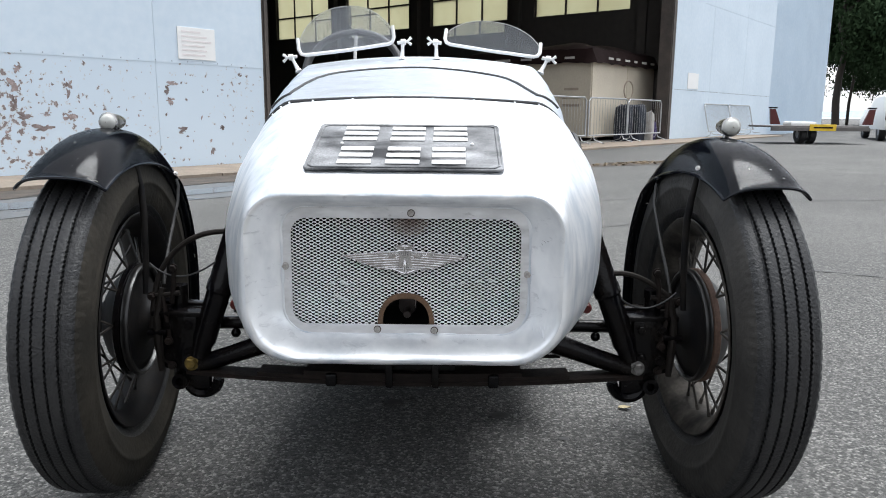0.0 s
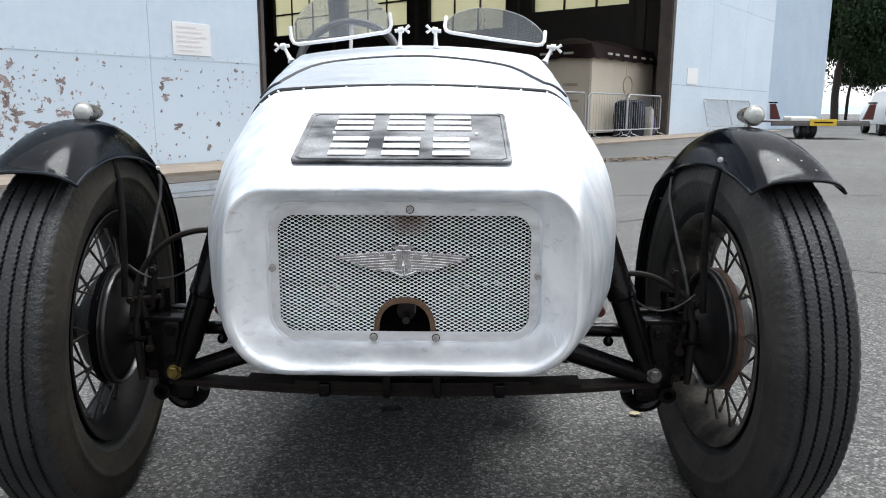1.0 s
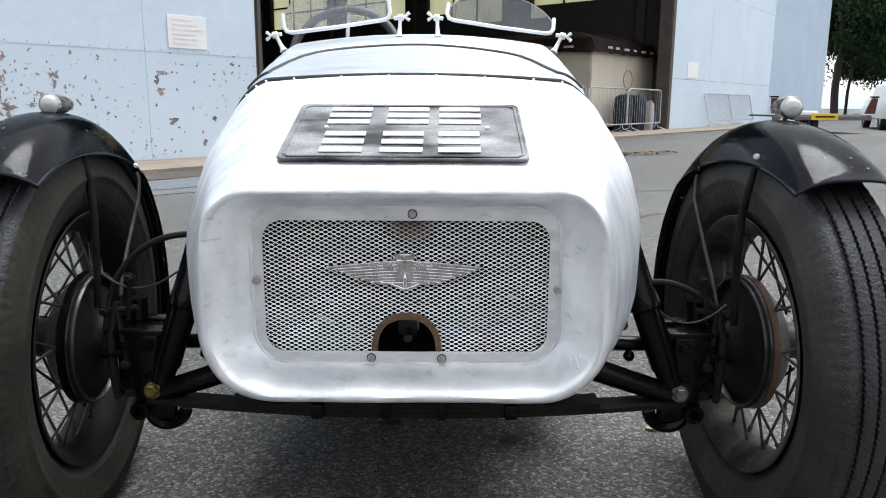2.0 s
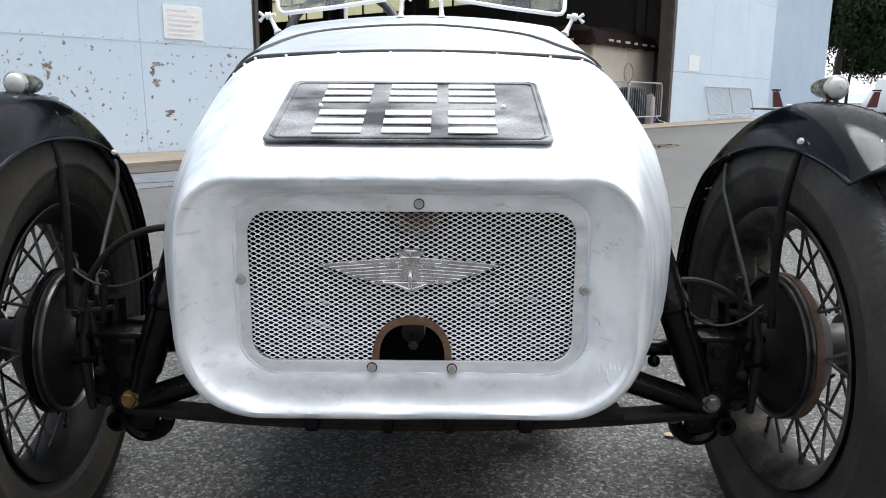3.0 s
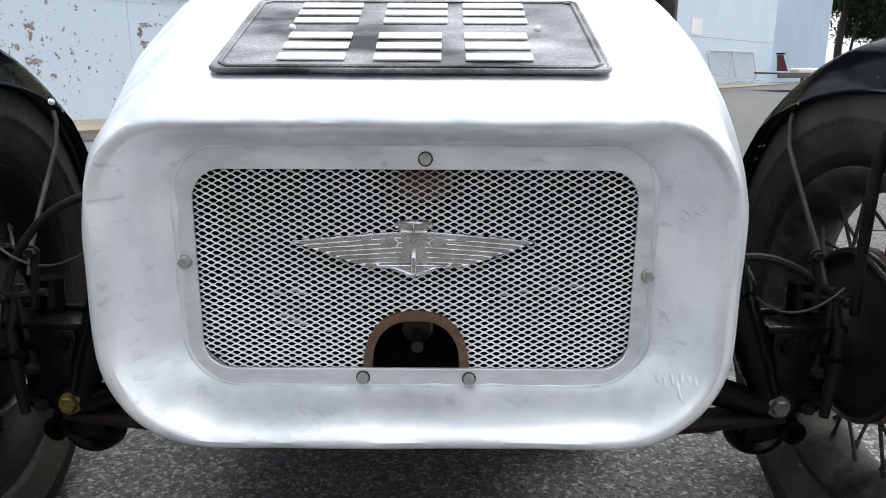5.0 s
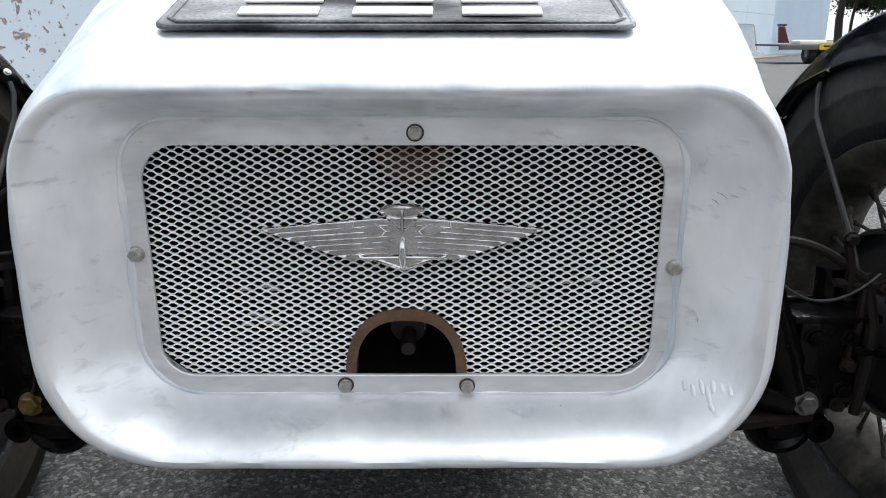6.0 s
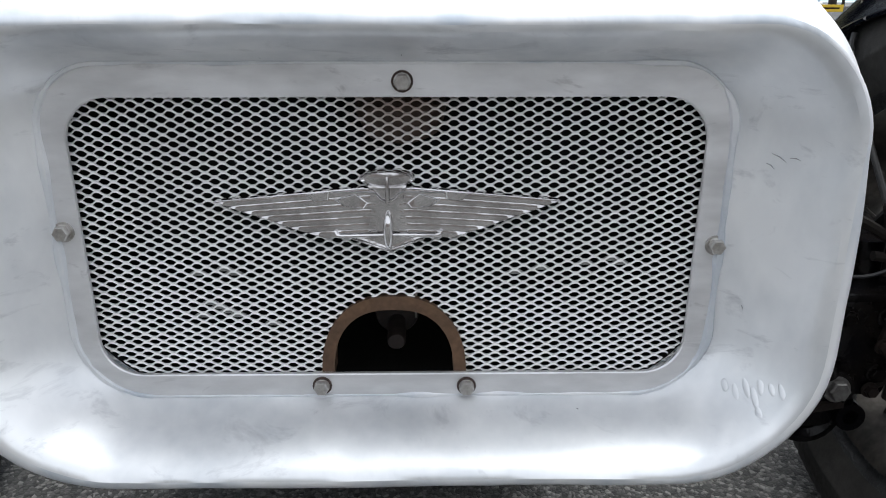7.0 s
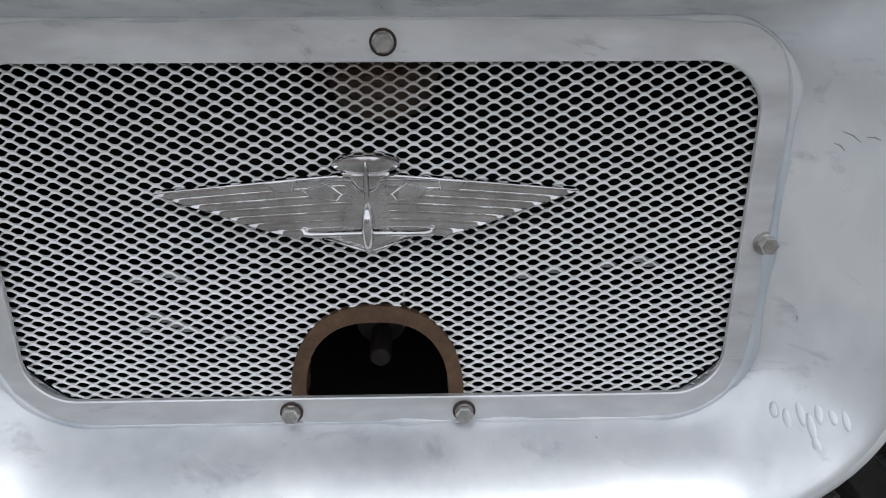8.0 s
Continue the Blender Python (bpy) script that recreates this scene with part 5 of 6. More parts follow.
def mudguard(s):
    cx, steer, camber = STANCE[s]
    m = Matrix.Translation((cx, AX, RZ + 0.001)) @ Matrix.Rotation(radians(steer), 4, "Z") @ Matrix.Rotation(radians(camber * 0.6), 4, "Y")
    top = 0.369 if s < 0 else 0.361
    bm = bmesh.new()
    rows = []
    # from the front tip over the top and down behind, in degrees from straight ahead; the skirt is deepest on top
    for i in range(49):
        a = radians(53 + (188 - 53) * i / 44)
        f = i / 44
        drop = 0.026 + 0.032 * math.sin(math.pi * min(1, f * 1.7)) + (0.012 if f > 0.5 else 0.024 * f)
        row = []
        for k in range(17):
            u = -1 + 2 * k / 16
            r = top - drop * (0.35 * u * u + 0.65 * abs(u) ** 5)
            row.append(m @ Vector((s * 0.0715 * u, -r * math.cos(a), r * math.sin(a))))
        rows.append(row)
    loft(bm, rows, closed=False)
    bmesh.ops.solidify(bm, geom=bm.faces[:], thickness=0.0025)
    g = part("mudguard", bm, M_BLACK, car, "gloss black cycle wing with chipped edges")
    edge_in = [r[0] for r in rows]
    edge_out = [r[-1] for r in rows]
    for e in (edge_in, edge_out, rows[0]):
        part("rolled_edge", tube(bmesh.new(), e, 0.0028, 6), M_BLACK, g)
    # stays
    if s > 0:
        b1, b2 = Vector((0.503, 0.2170, 0.6330)), Vector((0.499, 0.4500, 0.5950))
        front = [(0.503, 0.2177, 0.624), (0.501, 0.2220, 0.604), (0.499, 0.2273, 0.5845), (0.497, 0.2370, 0.5425), (0.498, 0.2412, 0.4909), (0.501, 0.2473, 0.4329), (0.506, 0.252, 0.370)]
        back = [(0.498, 0.4490, 0.590), (0.496, 0.4473, 0.5784), (0.491, 0.4318, 0.5482), (0.490, 0.3652, 0.4770), (0.496, 0.3106, 0.4022), (0.498, 0.300, 0.375)]
    else:
        b1, b2 = Vector((-0.527, 0.2810, 0.6500)), Vector((-0.512, 0.4480, 0.5960))
        front = [(-0.527, 0.2815, 0.645), (-0.524, 0.2821, 0.634), (-0.518, 0.2854, 0.592), (-0.514, 0.2814, 0.5404), (-0.515, 0.2800, 0.495), (-0.516, 0.2792, 0.4489), (-0.520, 0.278, 0.385)]
        back = [(-0.511, 0.4450, 0.590), (-0.506, 0.4408, 0.5767), (-0.506, 0.4325, 0.5457), (-0.503, 0.3688, 0.4712), (-0.500, 0.330, 0.425), (-0.498, 0.315, 0.395)]
    part("stay", tube(bmesh.new(), front, 0.006, 10, [0.0050, 0.0055, 0.0060, 0.0066, 0.0066, 0.0060, 0.0055]), M_RIM, g, "dull black wing stay")
    part("stay", tube(bmesh.new(), back, 0.0034, 8), M_STAY, g, "thin worn steel wing stay")
    for b in (b1, b2):
        part("bolt", hexbolt(bmesh.new(), b + Vector((-s * 0.001, -0.004, 0.006)), (-s * 0.7, -0.6, 0.45), 0.0034, 0.004), M_BOLT, g, smooth=False)
    # side lamp on the crown
    lc = Vector((0.592 if s > 0 else -0.583, 0.333, 0.7095))
    m = Matrix.Translation(lc) @ Matrix.Rotation(radians(-90 if s > 0 else -90), 4, "Z") @ Matrix.Rotation(radians(0), 4, "Y")
    lamp = part("side_lamp", lathe(bmesh.new(), [(0.001, -0.036), (0.010, -0.033), (0.0140, -0.018), (0.0160, 0.0), (0.0168, 0.016), (0.0182, 0.018), (0.0182, 0.022), (0.0155, 0.024)], m, 28), M_CHROME, g,
                "small chrome side lamp")
    part("lens", lathe(bmesh.new(), [(0.0155, 0.023), (0.0125, 0.0285), (0.008, 0.0315), (0.001, 0.0325)], m, 28), M_LENS, lamp, "frosted glass lens")
    part("lamp_foot", tube(bmesh.new(), [lc + Vector((0, 0, -0.014)), lc + Vector((0, 0, -0.025))], 0.006, 10, [0.005, 0.011]), M_CHROME, lamp)


for s in (-1, 1):
    mudguard(s)


def suspension(s):
    b = part("swivel_bracket", box(bmesh.new(), (s * 0.450, 0.268, 0.295), (0.070, 0.030, 0.110), bevel=0.008), M_CHASSIS, car, "oily black steering swivel bracket")
    part("flange", box(bmesh.new(), (s * 0.452, 0.272, 0.352), (0.095, 0.05, 0.010), bevel=0.003), M_CHASSIS, b)
    part("stub_axle", tube(bmesh.new(), [(s * 0.45, 0.295, 0.322), (s * 0.55, 0.300, 0.322)], 0.022, 16), M_CHASSIS, b)
    part("kingpin", tube(bmesh.new(), [(s * 0.462, 0.290, 0.215), (s * 0.458, 0.290, 0.400)], 0.016, 14), M_CHASSIS, b)
    for x, z in ((0.430, 0.330), (0.470, 0.330), (0.432, 0.275), (0.470, 0.268)):
        part("bolt", hexbolt(bmesh.new(), (s * x, 0.253, z), (0, -1, 0), 0.008, 0.008), M_CHASSIS, b, smooth=False)
    part("pivot_nut", hexbolt(bmesh.new(), (s * 0.423, 0.238, 0.259), (0, -1, 0.1), 0.0105, 0.011), M_BRASS if s < 0 else M_NUT, b, "brass hexagon nut" if s < 0 else "bare steel hexagon nut", smooth=False)
    part("pivot_boss", tube(bmesh.new(), [(s * 0.423, 0.238, 0.259), (s * 0.425, 0.275, 0.258)], 0.019, 18), M_CHASSIS, b)
    bm = lathe(bmesh.new(), [(0.008, -0.012), (0.0155, -0.012), (0.0165, 0.0), (0.0155, 0.012), (0.008, 0.012)], Matrix.Translation((s * 0.456, 0.268, 0.214)) @ Matrix.Rotation(radians(90), 4, "Z"), 20, True)
    part("spring_eye", bm, M_CHASSIS, b)
    part("shackle", box(bmesh.new(), (s * 0.432, 0.275, 0.220), (0.065, 0.02, 0.05), bevel=0.008), M_CHASSIS, b)
    bm = tube(bmesh.new(), curve((s * 0.385, 0.275, 0.215), (s * 0.39, 0.275, 0.18), (s * 0.435, 0.275, 0.175), (s * 0.445, 0.275, 0.205), 10), 0.011, 8)
    part("shackle_hook", bm, M_CHASSIS, b)
    # telescopic damper up to the body side
    d0, d1 = Vector((s * 0.414, 0.246, 0.262)), Vector((0.300 if s > 0 else -0.314, 0.292, 0.585))
    L = lambda t: d0 + (d1 - d0) * t
    part("damper", tube(bmesh.new(), [L(0.02), L(0.10), L(0.12), L(0.40), L(0.41), L(0.46), L(0.47), L(0.78)], 0.02, 18, [0.016, 0.019, 0.022, 0.0225, 0.0255, 0.0255, 0.024, 0.024]), M_CHASSIS, car,
         "oily black telescopic damper")
    # arms in to the chassis
    part("suspension_arm", tube(bmesh.new(), [(s * 0.410, 0.250, 0.254), (s * 0.34, 0.250, 0.277), (s * 0.22, 0.252, 0.318)], 0.018, 14, [0.017, 0.018, 0.021]), M_CHASSIS, car, "black tubular suspension arm")
    part("cross_tube", tube(bmesh.new(), [(s * 0.41, 0.30, 0.322), (s * 0.2, 0.30, 0.323)], 0.0125, 12), M_CHASSIS, car, "thin black cross tube")
    bm = bmesh.new()
    bmesh.ops.create_uvsphere(bm, u_segments=12, v_segments=8, radius=0.0095, matrix=Matrix.Translation((s * 0.352, 0.29, 0.304)))
    part("rod_joint", bm, M_CHASSIS, car, "black ball joint")
    # brake levers, cable and wire
    part("brake_lever", tube(bmesh.new(), [(s * 0.480, 0.262, 0.400), (s * 0.490, 0.250, 0.345), (s * 0.488, 0.246, 0.300), (s * 0.486, 0.25, 0.240)], 0.007, 8, [0.006, 0.007, 0.0085, 0.006]), M_CABLE, car,
         "brown brake lever rod")
    part("cam_pin", tube(bmesh.new(), [(s * 0.470, 0.245, 0.318), (s * 0.505, 0.245, 0.316)], 0.006, 10), M_CHASSIS, car, "steel cam pin")
    part("steering_arm", box(bmesh.new(), (s * 0.440, 0.30, 0.362), (0.14, 0.022, 0.007), Matrix.Rotation(radians(-3 * s), 4, "Y"), bevel=0.002), M_CHASSIS, car, "flat black steering arm")
    for k, (a, b_, r, mat) in enumerate((((0.478, 0.256, 0.385), (0.468, 0.252, 0.300), 0.0045, M_RUSTY), ((0.462, 0.258, 0.372), (0.455, 0.262, 0.440), 0.0050, M_RUSTY),
                                         ((0.492, 0.262, 0.268), (0.466, 0.256, 0.250), 0.0055, M_CABLE), ((0.446, 0.258, 0.392), (0.500, 0.264, 0.384), 0.0050, M_CABLE))):
        part("brake_linkage", tube(bmesh.new(), [(s * a[0], a[1], a[2]), (s * (a[0] + b_[0]) / 2 + 0.002, (a[1] + b_[1]) / 2 - 0.004, (a[2] + b_[2]) / 2), (s * b_[0], b_[1], b_[2])], r, 8), mat, car, "rust-brown brake linkage rod")
        part("linkage_joint", hexbolt(bmesh.new(), (s * b_[0], b_[1] - 0.004, b_[2]), (0, -1, 0), 0.0065, 0.009), M_RUSTY, car, smooth=False)
    if s > 0:
        pts = curve((0.345, 0.27, 0.425), (0.40, 0.265, 0.455), (0.445, 0.26, 0.42), (0.478, 0.258, 0.395), 14) + curve((0.478, 0.258, 0.395), (0.492, 0.256, 0.375), (0.490, 0.252, 0.345), (0.492, 0.250, 0.325), 8)[1:]
        wire = curve((0.368, 0.256, 0.412), (0.405, 0.248, 0.365), (0.445, 0.248, 0.360), (0.492, 0.255, 0.402), 14)
    else:
        pts = curve((-0.330, 0.285, 0.503), (-0.40, 0.29, 0.515), (-0.455, 0.285, 0.49), (-0.486, 0.275, 0.430), 16) + curve((-0.486, 0.275, 0.430), (-0.500, 0.268, 0.395), (-0.498, 0.255, 0.36), (-0.500, 0.25, 0.325), 8)[1:]
        wire = curve((-0.362, 0.260, 0.462), (-0.410, 0.25, 0.425), (-0.455, 0.26, 0.405), (-0.503, 0.265, 0.447), 14)
    part("brake_cable", tube(bmesh.new(), pts, 0.0052, 8), M_CABLE, car, "brown sheathed brake cable")
    part("wire", tube(bmesh.new(), wire, 0.0018, 6), M_BEAD, car, "thin black wire")
    rx = 0.314 if s > 0 else -0.322
    bm = tube(bmesh.new(), [(rx, 0.230, 0.392), (rx, 0.196, 0.386), (rx, 0.192, 0.385)], 0.010, 16, [0.008, 0.010, 0.008])
    part("red_cap", bm, M_RED, car, "small red plastic cap")
    # spring leaves run right across; each clip is its own part
    part("spring_clip", box(bmesh.new(), (s * 0.148, 0.2, 0.251), (0.020, 0.050, 0.024), bevel=0.004), M_CHASSIS, car, "black spring clip")


for s in (-1, 1):
    suspension(s)
for k, (w, z) in enumerate(((0.435, 0.2445), (0.29, 0.2530), (0.20, 0.2610))):
    bm = bmesh.new()
    rings = []
    for i in range(25):
        x = -w + 2 * w * i / 24
        y = 0.2 + 0.06 * (abs(x) / 0.435) ** 2
        zz = z - 0.004 * (x / 0.435) ** 2
        rings.append([(x, y - 0.022, zz - 0.0038), (x, y + 0.022, zz - 0.0038), (x, y + 0.022, zz + 0.0038), (x, y - 0.022, zz + 0.0038)])
    loft(bm, rings, cap_first=True, cap_last=True)
    part("spring_leaf", bm, M_RUSTY, car, "flat black transverse spring leaf", smooth=False)
for x in (-0.042, 0.042):
    part("u_bolt", box(bmesh.new(), (x, 0.2, 0.262), (0.014, 0.058, 0.046), bevel=0.004), M_CHASSIS, car, "black spring U-bolt")
part("spring_saddle", box(bmesh.new(), (0, 0.22, 0.282), (0.16, 0.07, 0.035), bevel=0.006), M_CHASSIS, car, "black spring saddle")
for s in (-1, 1):
    part("chassis_rail", box(bmesh.new(), (s * 0.2, 0.9, 0.345), (0.05, 1.4, 0.07), bevel=0.006), M_CHASSIS, car, "black chassis rail")
part("cross_member", box(bmesh.new(), (0, 0.25, 0.325), (0.46, 0.06, 0.05), bevel=0.008), M_CHASSIS, car, "black chassis cross member")
part("sump", box(bmesh.new(), (0, 0.6, 0.30), (0.26, 0.4, 0.12), bevel=0.03), M_CHASSIS, car, "oily black engine sump")

# Unseen tray, added to block skylight and darken the ground under the car.
part("unseen_shade_tray", box(bmesh.new(), (0, 1.36, 0.170), (0.66, 1.6, 0.012), bevel=0.004), M_CHASSIS, car, "unseen black tray added below the engine to deepen the ground shade")

# ---- things in the yard and the hangar ----
def notice(name, label, x, z, w, h, lines, tilt=0):
    root = empty(name, label, "notice", HANGAR @ pose(x, -0.016, z, 0, tilt, 0))
    part("board", box(bmesh.new(), (0, 0, 0), (w, 0.01, h), bevel=0.002), M_SIGN, root, smooth=False)
    for i in range(lines):
        zz = h * (0.36 - 0.72 * i / max(1, lines - 1))
        ww = w * random.uniform(0.5, 0.8)
        part("printed_line", box(bmesh.new(), (-(w * 0.8 - ww) / 2, -0.007, zz), (ww, 0.003, h * 0.05)), M_BARS, root, smooth=False)
    return root


notice("wall_notice", "white rectangular notice with faded lines on the blue wall", -1.02, 1.585, 0.54, 0.395, 6, 0)
notice("wall_notice", "small blank white notice on the pale blue wall", 16.45, 1.79, 0.9, 0.48, 0)


def barrier(root_m, length=2.3, height=1.1, label="galvanised steel crowd barrier", bars=14):
    root = empty("crowd_barrier", label, "barrier", root_m, "crowd barriers")
    bm = tube(bmesh.new(), [(0, 0, 0.18), (0, 0, height - 0.08), (0.08, 0, height), (length - 0.08, 0, height), (length, 0, height - 0.08),
                            (length, 0, 0.18)], 0.02, 8)
    part("frame", bm, M_GALV, root)
    part("rail", tube(bmesh.new(), [(0, 0, 0.2), (length, 0, 0.2)], 0.016, 8), M_GALV, root)
    for i in range(bars):
        x = length * (i + 1) / (bars + 1)
        part("bar", tube(bmesh.new(), [(x, 0, 0.2), (x, 0, height)], 0.0036, 6), M_GALV, root)
    for x in (0.25, length - 0.25):
        part("foot", tube(bmesh.new(), [(x, -0.3, 0.012), (x, -0.05, 0.09), (x, 0, 0.2), (x, 0.05, 0.09), (x, 0.3, 0.012)], 0.012, 8), M_GALV, root)
    return root


barrier(HANGAR @ pose(9.42, -0.15, 0.035, 0, 0, -1), 2.05)
barrier(HANGAR @ pose(11.56, -0.17, 0.035, 0, 0, 2), 2.35)
barrier(HANGAR @ pose(7.25, -0.10, 0.035, 0, 0, -1), 2.05)
for x in (17.5, 19.95):
    barrier(HANGAR @ pose(x, -0.29, 0.035, -13, 0, 0), 2.4, 1.1, "galvanised barrier leaning on the pale blue wall", 26)

# the big cream packing case
root = empty("packing_case", "large cream packing case with faint printing inside the hangar", "crate", HANGAR @ pose(11.7, 1.0, 0.006, 0, 0, 0))
CW, CD, CH = 4.4, 4.2, 2.05
part("body", box(bmesh.new(), (CW / 2, CD / 2, CH / 2 + 0.1), (CW, CD, CH), bevel=0.02), M_CREAM, root, smooth=False)
for x in (0.4, 2.2, 4.0):
    part("skid", box(bmesh.new(), (x, CD / 2, 0.05), (0.12, CD, 0.1)), M_BARK, root, smooth=False)
for x in (0.03, CW / 2, CW - 0.03):
    part("batten", box(bmesh.new(), (x, -0.008, CH / 2 + 0.1), (0.05, 0.016, CH - 0.04)), M_CREAM, root, smooth=False)
for y in (0.05, 1.6, 3.1):
    part("batten", box(bmesh.new(), (-0.008, y, CH / 2 + 0.1), (0.016, 0.05, CH - 0.04)), M_CREAM, root, smooth=False)
M_PRINT = material("faint_brown_print", (0.40, 0.33, 0.26), 0.7)
for y, zz, w in ((0.62, 1.42, 0.45), (0.62, 1.20, 0.55), (0.62, 0.98, 0.55), (2.45, 1.02, 0.9)):
    part("printed_line", box(bmesh.new(), (-0.006, y, zz), (0.010, w, 0.07)), M_PRINT, root, smooth=False)
part("printed_line", box(bmesh.new(), (2.3, -0.006, 0.95), (0.95, 0.010, 0.07)), M_PRINT, root, smooth=False)
for x, y in ((2.3, None), (None, 2.45)):
    pts = []
    for i in range(24):
        a = 2 * math.pi * i / 24
        pts.append((x + 0.30 * math.cos(a), -0.004, 1.45 + 0.26 * math.sin(a)) if y is None else (-0.004, y + 0.38 * math.cos(a), 1.38 + 0.22 * math.sin(a)))
    part("printed_ring", tube(bmesh.new(), pts, 0.024, 6, closed=True), M_PRINT, root)
# dark maroon cover folded over the case, with pale tags along its hem
bm = bmesh.new()
nx, ny = 30, 24
gridv = []
for i in range(nx + 1):
    row = []
    for j in range(ny + 1):
        u, v = i / nx, j / ny
        rim = min(1, 5 * u, 5 * (1 - u), 5 * v, 5 * (1 - v))
        h = 0.30 + 0.34 * rim ** 0.7 * (0.85 + 0.3 * noise.noise((u * 4, v * 4, 0.3))) + 0.03 * noise.noise((u * 21, v * 17, 2))
        row.append(bm.verts.new(((u * 1.08 - 0.04) * CW, (v * 1.08 - 0.04) * CD, CH + 0.06 + h - (0.30 + 0.02 * math.sin(i * 1.3 + j) if i in (0, nx) or j in (0, ny) else 0))))
    gridv.append(row)
for a, b in zip(gridv, gridv[1:]):
    for k in range(ny):
        bm.faces.new((a[k], b[k], b[k + 1], a[k + 1]))
cover = part("tarpaulin", bm, M_BROWN)
cover.matrix_world = HANGAR @ pose(11.7, 1.0, 0.006)
tagged(cover, "dark maroon cover drawn over the packing case", "tarpaulin")
M_TAG = material("grubby_tag", (0.45, 0.43, 0.40), 0.7, 0.0, (0.28, 0.26, 0.24), 6.0, 0.7, 40, 0.3)
for x, y, w in ((0.7, None, 0.28), (1.15, None, 0.22), (1.75, None, 0.3), (2.3, None, 0.2), (2.9, None, 0.3), (3.5, None, 0.24), (None, 0.6, 0.3), (None, 1.3, 0.4), (None, 2.0, 0.35), (None, 2.8, 0.5)):
    c = (x, -0.19, CH + 0.20) if y is None else (-0.20, y, CH + 0.20)
    part("pale_tag", box(bmesh.new(), c, (w, 0.02, 0.06) if y is None else (0.02, w, 0.06), bevel=0.004), M_TAG, cover, smooth=False)


def cloth_stack(name, label, category, x, y, w, d, h, mat, seed):
    """A soft upright bundle with bulging sides and a slumped top."""
    bm = bmesh.new()
    rings = []
    for i in range(9):
        f = i / 8
        k = 1 - 0.10 * abs(2 * f - 0.9) ** 2
        ring = []
        for j in range(28):
            a = 2 * math.pi * j / 28
            c, s_ = math.cos(a), math.sin(a)
            bulge = k * (1 + 0.10 * noise.noise((c * 1.5 + seed, s_ * 1.5, f * 3)))
            ring.append((w / 2 * bulge * math.copysign(abs(c) ** 0.5, c), d / 2 * bulge * math.copysign(abs(s_) ** 0.5, s_), h * f * (1 - 0.08 * noise.noise((c + seed, s_, 4)))))
        rings.append(ring)
    rings.append([(q[0] * 0.8, q[1] * 0.8, q[2] + 0.03) for q in rings[-1]])
    loft(bm, rings, cap_first=True, cap_last=True)
    ob = part(name, bm, mat)
    ob.matrix_world = HANGAR @ pose(x, y, 0.006)
    return tagged(ob, label, category)


M_PURPLE = material("purple_cloth", (0.035, 0.02, 0.10), 0.8, 0.0, (0.02, 0.012, 0.06), 6.0, 0.7, 60, 0.3)
cloth_stack("covered_crate", "tall dark blue-black covered crate on the hangar floor", "covered crate", 13.22, 0.42, 0.62, 0.6, 0.98, M_BLUE, 2)
cloth_stack("covered_crate", "tall dark blue-black covered crate on the hangar floor", "covered crate", 12.62, 0.45, 0.34, 0.5, 0.95, M_BLUE, 5)
cloth_stack("cloth_bundle", "low purple cloth bundle beside the case", "bundle", 14.05, 0.40, 0.7, 0.5, 0.50, M_PURPLE, 9)
cloth_stack("pale_sack", "small pale grey sack leaning on the dark stack", "sack", 13.50, 0.10, 0.24, 0.3, 0.78, M_TAG, 12)


# trailer
def trailer():
    root = empty("flat_trailer", "low grey flat trailer with red marker boards and yellow plate", "trailer", Matrix.Translation((9.9, 18.9, 0)))
    part("deck", box(bmesh.new(), (-0.03, 0.4, 0.46), (2.6, 1.5, 0.05), bevel=0.01), M_JAMB, root, smooth=False)
    part("rail", box(bmesh.new(), (-0.03, -0.36, 0.40), (2.6, 0.06, 0.10), bevel=0.008), M_JAMB, root, smooth=False)
    part("yellow_plate", box(bmesh.new(), (0.02, -0.41, 0.44), (0.70, 0.02, 0.17), bevel=0.004), M_YELLOW, root, smooth=False)
    part("plate_print", box(bmesh.new(), (0.02, -0.422, 0.44), (0.50, 0.006, 0.04)), M_BROWN, root, smooth=False)
    part("bundle", box(bmesh.new(), (-0.42, 0.0, 0.53), (0.7, 0.5, 0.12), bevel=0.04), M_SIGN, root)
    for x in (-1.25, 1.18):
        bm = bmesh.new()
        lean = -0.10 if x < 0 else 0.10
        loft(bm, [[(x - 0.13, -0.43, 0.52), (x + 0.13, -0.43, 0.52), (x + 0.13, -0.37, 0.52), (x - 0.13, -0.37, 0.52)],
                  [(x - 0.07 + lean, -0.43, 0.92), (x + 0.07 + lean, -0.43, 0.92), (x + 0.07 + lean, -0.37, 0.92), (x - 0.07 + lean, -0.37, 0.92)]],
             cap_first=True, cap_last=True)
        part("marker_board", bm, M_RED, root, smooth=False)
        part("bracket", box(bmesh.new(), (x + lean * 0.9, -0.4, 0.95), (0.22, 0.05, 0.04)), M_CHASSIS, root, smooth=False)
    for x in (-0.33, -0.07):
        w = part("tyre", lathe(bmesh.new(), [(0.1, -0.09), (0.2, -0.1), (0.245, -0.07), (0.25, 0), (0.245, 0.07), (0.2, 0.1), (0.1, 0.09)],
                               Matrix.Translation((x, 0.1, 0.25)), 24), M_TYRE, root)
        part("rim", lathe(bmesh.new(), [(0.001, -0.05), (0.1, -0.08), (0.1, 0.08), (0.001, 0.05)], Matrix.Translation((x, 0.1, 0.25)), 16), M_GALV, w)
    part("axle", tube(bmesh.new(), [(-0.6, 0.1, 0.38), (1.0, 0.1, 0.38)], 0.03, 8), M_CHASSIS, root)
    return root


trailer()


